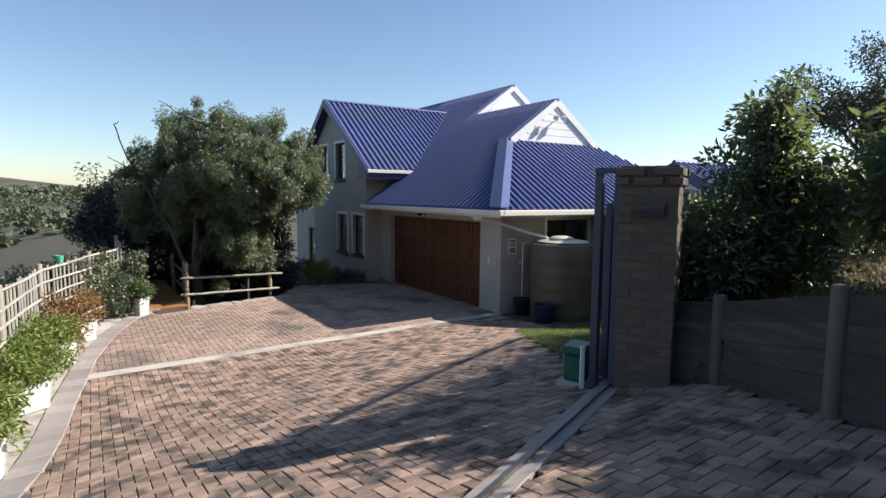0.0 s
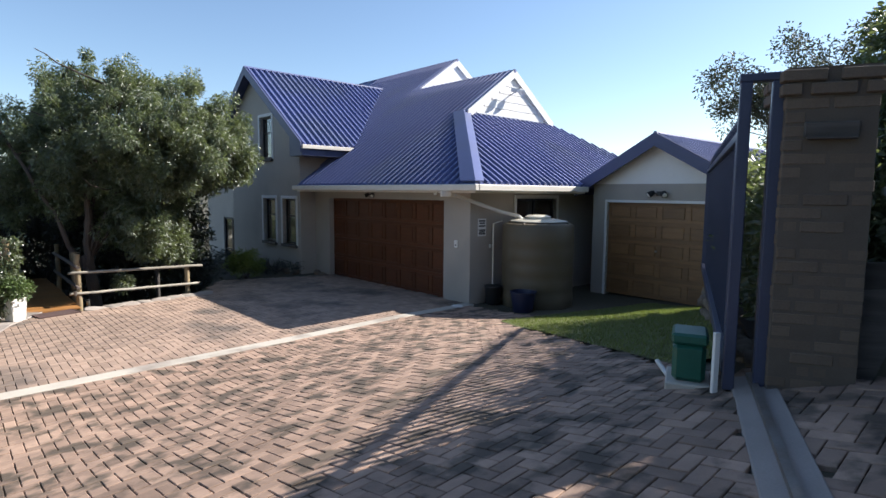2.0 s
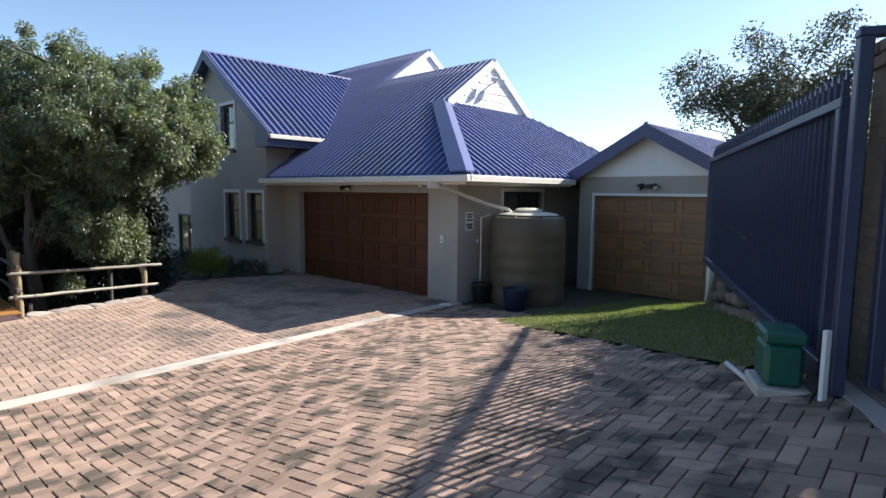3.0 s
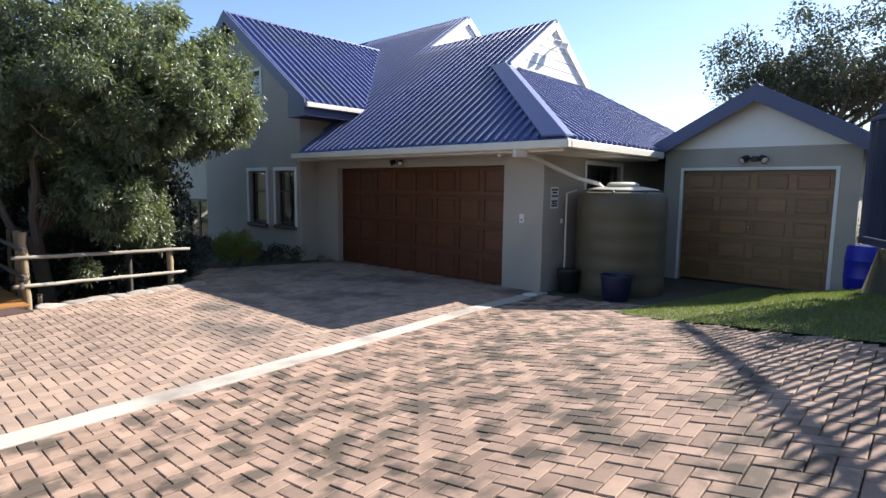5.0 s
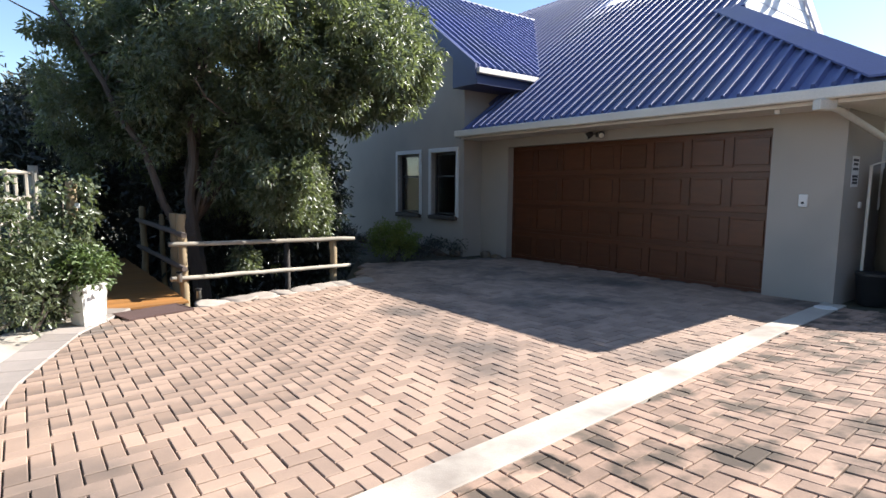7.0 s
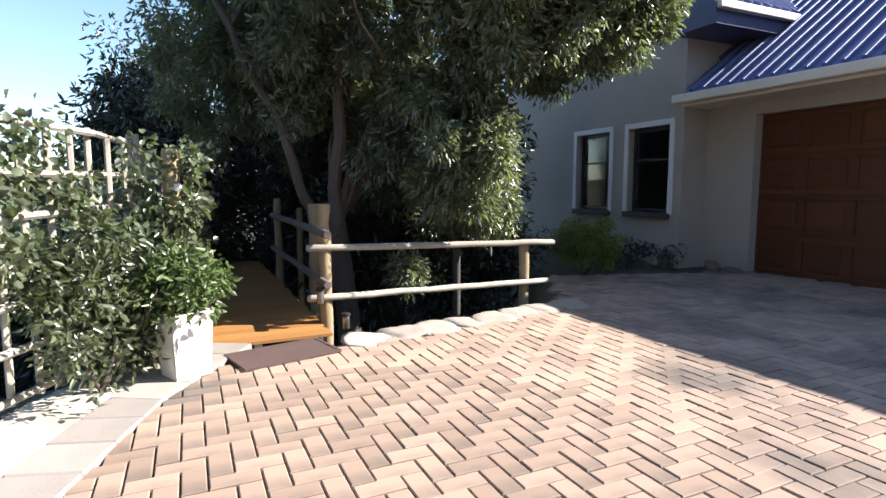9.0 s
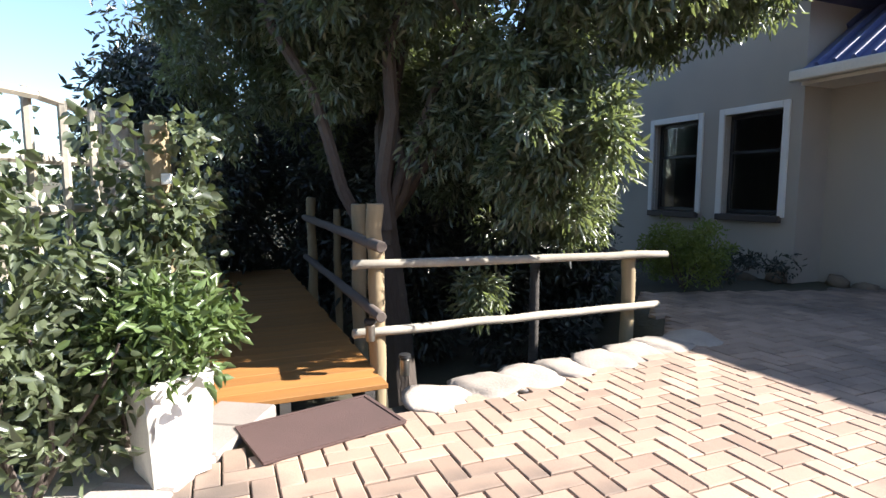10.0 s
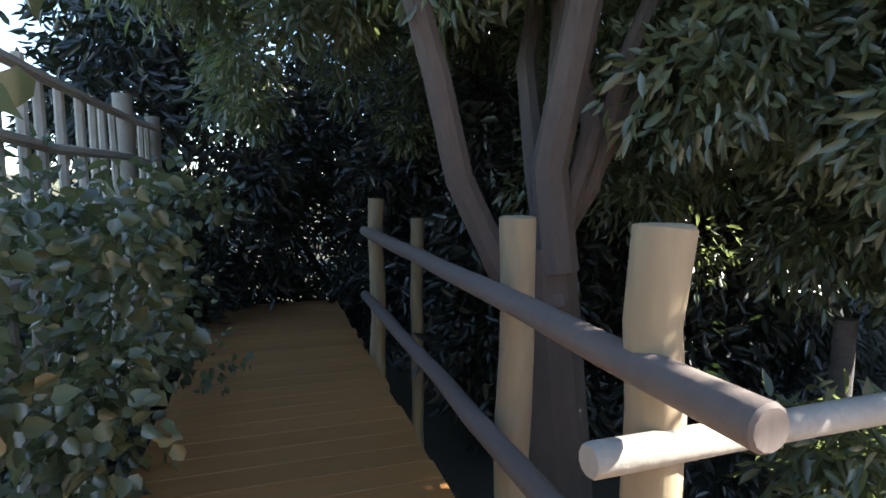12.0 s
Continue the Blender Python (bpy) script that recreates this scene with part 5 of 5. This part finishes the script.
# planters along the kerb
PL = [(-4.28, 4.80, 55, LIME, 0.40), (-5.42, 6.92, 60, LIME, 0.42), (-6.35, 8.80, 64, LIME, 0.40), (-6.95, 10.35, 70, RUST, 0.36), (-7.10, 12.68, 58, FRESH, 0.26)]
for k, (x, y, a, leafmat, w) in enumerate(PL):
    zb = dz(x, y) + 0.012
    label = "white square planter with a leafy green plant" if leafmat is not RUST else "white square planter with an orange-brown shrub"
    pt = thing("planter", label, "planter", Matrix.Translation((x, y, zb)) @ pose(0, 0, 0, 0, 0, a), "white planters along the kerb")
    h = 0.41 if k == 4 else 0.36
    b, t = w / 2 * 0.84, w / 2
    for sx, sy in ((1, 0), (-1, 0), (0, 1), (0, -1)):
        px, py = -sy, sx
        q = [(sx * b + px * b, sy * b + py * b, 0), (sx * b - px * b, sy * b - py * b, 0), (sx * t - px * t, sy * t - py * t, h), (sx * t + px * t, sy * t + py * t, h)]
        part("side", Mesh().slab(q, (-sx * 0.025, -sy * 0.025, 0)), WHITEBOX, pt)
    part("soil", Mesh().box((-t * 0.86, -t * 0.86, h - 0.10), (t * 0.86, t * 0.86, h - 0.05)), SOIL, pt)
    rg = np.random.default_rng(100 + k)
    tall = (0.42, 0.42, 0.42, 0.52, 0.24)[k]
    cl = lumpy(rg, 26, (0, 0, h + tall * 0.55), (w * 0.85, w * 0.85, tall * 0.75), -0.8, 0.3, 0.25, k)
    part("foliage", leaf_mesh("foliage", cl, rg.uniform(0.08, 0.17, 26), 60, 0.06, leafmat, rg, 0.2, wide=0.45), None, pt)
for k, (x, y, rx, tall, mt, sd) in enumerate(((-4.75, 5.3, 0.4, 0.42, LIME, 81), (-5.55, 6.3, 0.42, 0.5, LIME, 82), (-6.05, 7.6, 0.45, 0.52, LIME, 83), (-6.7, 9.4, 0.42, 0.55, RUST, 84), (-7.42, 12.35, 0.36, 0.55, IVY, 86), (-7.45, 12.85, 0.34, 0.5, IVY, 87), (-3.9, 3.4, 0.4, 0.42, LIME, 88), (-6.2, 8.3, 0.4, 0.5, LIME, 89))):
    bush("border_shrub", "loose yellow-green shrub in the bed by the trellis" if mt is LIME else "leafy shrub climbing at the foot of the trellis", (x, y, bed_z(x, y)), (rx, rx, tall), mt, sd, 40, 62, 0.06, 0.15, group="border shrubs", wide=0.45, low=-0.8)

# ---- tank and fittings at the house ----
TC = W(-0.86, 1.22, -1.58)
tank = thing("water_tank", "large khaki plastic rainwater tank in the corner of the house", "water tank", Matrix.Translation(TC))
prof = [(0.74, 0.0), (0.76, 0.03)]
for k in range(5):
    z = 0.12 + k * 0.31
    prof += [(0.762, z), (0.769, z + 0.03), (0.769, z + 0.17), (0.762, z + 0.20)]
prof += [(0.76, 1.74), (0.72, 1.80), (0.50, 1.86), (0.30, 1.90), (0.24, 1.905)]
part("shell", Mesh().lathe(prof, 48), TANK, tank, smooth=True)
part("cover_sheet", Mesh().lathe([(0.60, 1.845), (0.62, 1.85), (0.60, 1.865), (0.34, 1.91)], 32), LID, tank, "pale weathered cover on the shoulder", smooth=True)
part("lid", Mesh().lathe([(0.25, 1.90), (0.27, 1.91), (0.27, 1.95), (0.20, 1.985), (0.02, 1.99)], 32, (-0.05, -0.1, 0)), LID, tank, "pale screw lid", smooth=True)
for k in range(8):
    a = 2 * math.pi * k / 8
    part("shoulder_rib", Mesh().tube([(0.30 * math.cos(a), 0.30 * math.sin(a), 1.90), (0.70 * math.cos(a), 0.70 * math.sin(a), 1.805)], 0.02, 6), TANK, tank, smooth=True)
dp = thing("downpipe", "white plastic downpipe slanting from the gutter to the tank", "pipe", Matrix.Translation(W(0.05, -0.60, 0.85)))
part_w("outlet", Mesh().box(W(0.16, -0.72, 0.78), W(-0.06, -0.60, 0.90), 0.01), GUTTER, dp)
part_w("pipe_tube", Mesh().tube([W(0.05, -0.60, 0.84), W(-0.02, -0.42, 0.80), W(-0.30, 0.62, 0.46), W(-0.52, 0.95, 0.38), W(-0.60, 1.02, 0.28)], 0.038, 12), WHITEPIPE, dp, smooth=True)
op = thing("overflow_pipe", "thin pale overflow pipe down the side of the tank", "pipe", Matrix.Translation(W(-0.10, 0.62, -1.55)))
part_w("pipe_tube", Mesh().tube([W(-0.10, 0.62, -1.55), W(-0.10, 0.62, 0.20), W(-0.22, 0.78, 0.26)], 0.018, 8), GUTTER, op, smooth=True)
sign = thing("warning_sign", "small white warning plate with lines of dark print", "sign", HOUSE @ Matrix.Translation(L(-0.004, 0.36, 0.12)))
part("plate", Mesh().box(L(-0.004, -0.13, -0.19), L(0.0, 0.13, 0.19), 0.002), TRIM, sign)
for k, (z, hw) in enumerate(((0.14, 0.10), (0.09, 0.08), (0.03, 0.10), (-0.06, 0.10), (-0.10, 0.09), (-0.14, 0.10))):
    part("print_bar", Mesh().box(L(-0.006, -hw, z - 0.015), L(-0.004, hw, z + 0.015)), INK, sign)
ic = thing("intercom", "small white intercom box on the pier", "intercom", HOUSE @ Matrix.Translation(L(0.41, 0.0, -0.25)))
part("case", Mesh().box(L(-0.05, -0.035, -0.08), L(0.05, 0.0, 0.08), 0.01), TRIM, ic)
part("button", Mesh().box(L(-0.015, -0.041, -0.04), L(0.015, -0.035, -0.01), 0.002), INK, ic)
bell = thing("wall_socket", "small white outdoor fitting on the garage flank", "fitting", HOUSE @ Matrix.Translation(L(0.0, 0.62, -0.30)))
part("case", Mesh().box(L(-0.03, -0.03, -0.04), L(0.0, 0.03, 0.04), 0.006), TRIM, bell)


def twin_spot(u, v, z, label, mat, size=1.0):
    s = thing("twin_spotlight", label, "wall light", HOUSE @ Matrix.Translation(L(u, v, z)), "twin wall spotlights")
    part("base", Mesh().box(L(-0.05 * size, -0.04, -0.04 * size), L(0.05 * size, 0.0, 0.04 * size), 0.008), mat, s)
    for sg in (-1, 1):
        part("arm", Mesh().tube([L(0.03 * sg, -0.03, 0.0), L(0.09 * sg * size, -0.08, 0.02)], 0.012, 8), mat, s, smooth=True)
        c = Vector(L(0.12 * sg * size, -0.10, 0.0))
        d = Vector(L(0.5 * sg, -0.6, -0.45)).normalized()
        part("spot_head", Mesh().tube([c - d * 0.06 * size, c - d * 0.02 * size, c + d * 0.06 * size], [0.03 * size, 0.05 * size, 0.055 * size], 14), mat, s, smooth=True)
        part("lamp_glass", Mesh().tube([c + d * 0.058 * size, c + d * 0.068 * size], [0.048 * size, 0.03 * size], 14), BULB, s, smooth=True)


twin_spot(3.57, 0.0, 0.79, "small bronze twin spotlight over the double garage door", BLACKPLASTIC)
twin_spot(-2.40, 3.54, 0.88, "black twin spotlight over the single garage door", BLACKPLASTIC, 1.25)
fl = thing("flood_light", "white floodlight and bracket fixed to the gablet", "wall light", HOUSE @ Matrix.Translation(L(HIP_U - 0.08, 3.9, 3.66)))
part("bracket", Mesh().tube([L(0, 0, 0), L(-0.22, 0, 0.06)], 0.02, 8), TRIM, fl, smooth=True)
part("lamp_head", Mesh().tube([L(-0.20, -0.22, 0.10), L(-0.30, -0.10, 0.06)], [0.06, 0.085], 12), TRIM, fl, smooth=True)
part("lamp_head", Mesh().tube([L(-0.20, 0.12, 0.10), L(-0.30, 0.22, 0.06)], [0.06, 0.085], 12), TRIM, fl, smooth=True)
cam_w = thing("eave_sensor", "small white sensor under the garage gutter", "sensor", HOUSE @ Matrix.Translation(L(0.62, -0.45, 0.86)))
part("case", Mesh().lathe([(0.03, -0.05), (0.035, -0.03), (0.035, 0.0), (0.02, 0.002)], 14), TRIM, cam_w, smooth=True)

bk = thing("blue_bucket", "dark blue plastic tub beside the water tank", "tub", Matrix.Translation(W(-1.25, 0.28, -1.53)))
part("tub_body", Mesh().lathe([(0.19, 0), (0.2, 0.01), (0.25, 0.40), (0.27, 0.41), (0.27, 0.43), (0.24, 0.43), (0.19, 0.05)], 24), material("navy_plastic", (0.018, 0.022, 0.06), 0.5, bump=0.05), bk, smooth=True)
bb = thing("black_bin", "black plastic bin between tank and wall", "bin", Matrix.Translation(W(-0.28, 0.45, -1.53)))
part("bin_body", Mesh().lathe([(0.15, 0), (0.16, 0.01), (0.19, 0.36), (0.2, 0.37), (0.2, 0.4), (0.02, 0.42)], 20), BLACKPLASTIC, bb, smooth=True)
bar = thing("blue_barrel", "bright blue plastic barrel beside the single garage", "barrel", Matrix.Translation((*W(-4.18, 3.6)[:2], dz(*W(-4.18, 3.6)[:2]) - 0.02)))
part("barrel_body", Mesh().lathe([(0.26, 0), (0.28, 0.03), (0.29, 0.2), (0.3, 0.22), (0.29, 0.24), (0.29, 0.5), (0.3, 0.52), (0.29, 0.54), (0.27, 0.74), (0.24, 0.77), (0.02, 0.78)], 28), PLASTIC_BLUE, bar, smooth=True)
fence_r = thing("screen_fence", "dark timber screen fence beside the garage", "fence", Matrix.Translation(W(-4.7, 4.6, -1.7)) @ pose(0, 0, 0, 0, 0, 33))
for k in range(14):
    part("paling", Mesh().box((-0.02, -0.2 - k * 0.16, 0.0), (0.02, -0.06 - k * 0.16, 2.1 + 0.02 * (k % 3)), 0.004), SLEEPER, fence_r)
cover = thing("drain_cover", "small pale drain cover in the paving by the pier", "drain cover", Matrix.Translation((*W(-0.05, -0.40)[:2], dz(*W(-0.05, -0.40)[:2]) + 0.008)))
part("cover_plate", Mesh().lathe([(0.12, 0), (0.12, 0.012), (0.10, 0.016), (0.01, 0.017)], 20), TRIM, cover, smooth=True)

# plinth of dark stones along the foot of the wing, knob on the single door
plinth = thing("stone_border", "row of dark rough stones along the foot of the wall", "border", kind="structure")
for i in range(16):
    u_, v_ = (6.0 + i * 0.34, -0.62 - (0.12 if i % 2 else 0.0)) if i > 1 else (5.9 + i * 0.3, -0.16)
    s = new("stone", wall_stones[i % 5])
    s.matrix_world = Matrix.Translation(W(u_, v_, -1.57 + 0.03 * (i % 3))) @ pose(0, 0, 0, random.uniform(-15, 15), random.uniform(-15, 15), 123 + random.uniform(-20, 20))
    s.parent = plinth
part("knob", Mesh().tube([L(-2.36, 3.62, -0.42), L(-2.36, 3.59, -0.42), L(-2.36, 3.57, -0.42), L(-2.36, 3.555, -0.42)], [0.012, 0.014, 0.03, 0.018], 14), METAL, garage, "small brass knob", smooth=True)


# ---- paving ----
pavement = thing("pavement", "herringbone clay brick paving, worn and stained", "paving", kind="structure")


def inside_drive(x, y):
    k = side(KERB_OUT, x, y) - 0.27
    b = np.where(y < 4.9, -side(BANK[:6], x, y), 1.0)
    rail = (x - 1.60) < 0.05 * (y - 5.6)
    lawn = np.where(y > 5.4, x < 1.50 + 0.02 * (11 - y) + np.maximum(0, y - 11.0) * 3.0, True)
    hu = (x - 1.40) * -VY + (y - 13.19) * VX
    hv = (x - 1.40) * VX + (y - 13.19) * VY
    front = np.where(hu > 6.0, hv < -2.75 + np.maximum(0, 6.6 - hu) * 3.0, np.where(hu > 0.0, hv < 0.13, hv < -0.15 - 0.0 * hu))
    edge = ((x + 6.45) * -0.66 + (y - 13.95) * 0.75) < -0.45
    stone = np.where(x < -4.6, edge, True)
    strip = np.abs(hu + 0.02 + 0.045 * -hv) > 0.065
    strip = strip | (hv > -0.1) | (hv < -8.7)
    track = np.abs((x - 0.55) * 0.837 - (y - 3.42) * 0.547) > 0.09
    track = track | (y > 5.0)
    return (k > 0.02) & (b > 0.1) & lawn & front & stone & strip & track & (y > -5.5)


PAV_ANG = radians(33)
BL, BW = 0.205, 0.1025
cells = []
rng = np.random.default_rng(4)
span = 130
ca, sa = math.cos(PAV_ANG), math.sin(PAV_ANG)
for i in range(-span, span):
    for j in range(-span, span):
        # herringbone: two bricks in every cell of the lattice
        for kind in (0, 1):
            k = (i - j) % 4
            if (kind == 0 and k == 0):
                a, b, w, h = i * BW, j * BW, BL, BW
            elif (kind == 1 and k == 3):
                a, b, w, h = i * BW, j * BW, BW, BL
            else:
                continue
            cells.append((a + w / 2, b + h / 2, w, h))
cells = np.array(cells)
cx = cells[:, 0] * ca - cells[:, 1] * sa - 2.5
cy = cells[:, 0] * sa + cells[:, 1] * ca + 8.0
keep = inside_drive(cx, cy)
cells, cx, cy = cells[keep], cx[keep], cy[keep]


def brick_points(w, h, x, y, ang, gap=0.007, bev=0.005, lift=0.0, tip=(0, 0)):
    c, s = math.cos(ang), math.sin(ang)
    out = []
    for inset, drop in ((0, -0.035), (0, -bev * 0.8), (bev, 0.0)):
        a, b = w / 2 - gap / 2 - inset, h / 2 - gap / 2 - inset
        for px, py in ((-a, -b), (a, -b), (a, b), (-a, b)):
            out.append((x + px * c - py * s, y + px * s + py * c, lift + drop + px * tip[0] + py * tip[1]))
    return out


BRICK_FACES = [(8, 9, 10, 11)] + [(r * 4 + i, r * 4 + (i + 1) % 4, r * 4 + 4 + (i + 1) % 4, r * 4 + 4 + i) for r in (0, 1) for i in range(4)]
near = np.hypot(cx + 5.6, cy - 11.6)
order = np.argsort(near)
single = set(order[:300].tolist())
joined = {"inner": ([], []), "outer": ([], [])}
unit = {}
for key, (w, h) in (("long", (BL, BW)), ("cross", (BW, BL))):
    unit[key] = raw("paving_brick", brick_points(w, h, 0, 0, 0), BRICK_FACES, PAVER)
for q in range(len(cells)):
    w, h = cells[q, 2], cells[q, 3]
    lift, tip = rng.uniform(-0.003, 0.003), rng.normal(0, 0.009, 2)
    x, y = cx[q], cy[q]
    e = 0.05
    sx, sy = (dz(x + e, y) - dz(x - e, y)) / (2 * e), (dz(x, y + e) - dz(x, y - e)) / (2 * e)
    if q in single:
        ob = new("paving_brick", unit["long" if w > h else "cross"])
        ob.matrix_world = Matrix.Translation((x, y, dz(x, y) + lift)) @ Euler((math.atan(sy) + tip[1] * 0.7, -math.atan(sx) + tip[0] * 0.7, 0)).to_matrix().to_4x4() @ pose(0, 0, 0, 0, 0, 33)
        ob.parent = pavement
    else:
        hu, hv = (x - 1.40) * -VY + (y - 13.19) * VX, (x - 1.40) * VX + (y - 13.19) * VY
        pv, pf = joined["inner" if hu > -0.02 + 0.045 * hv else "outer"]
        k = len(pv)
        for px, py, pz in brick_points(w, h, x, y, PAV_ANG, tip=tip):
            pv.append((px, py, dz(x, y) + (px - x) * sx + (py - y) * sy + pz + lift))
        pf += [tuple(i + k for i in f) for f in BRICK_FACES]
part("paving_bricks", raw("paving_bricks", *joined["inner"], PAVER), None, pavement, kind="stuff")
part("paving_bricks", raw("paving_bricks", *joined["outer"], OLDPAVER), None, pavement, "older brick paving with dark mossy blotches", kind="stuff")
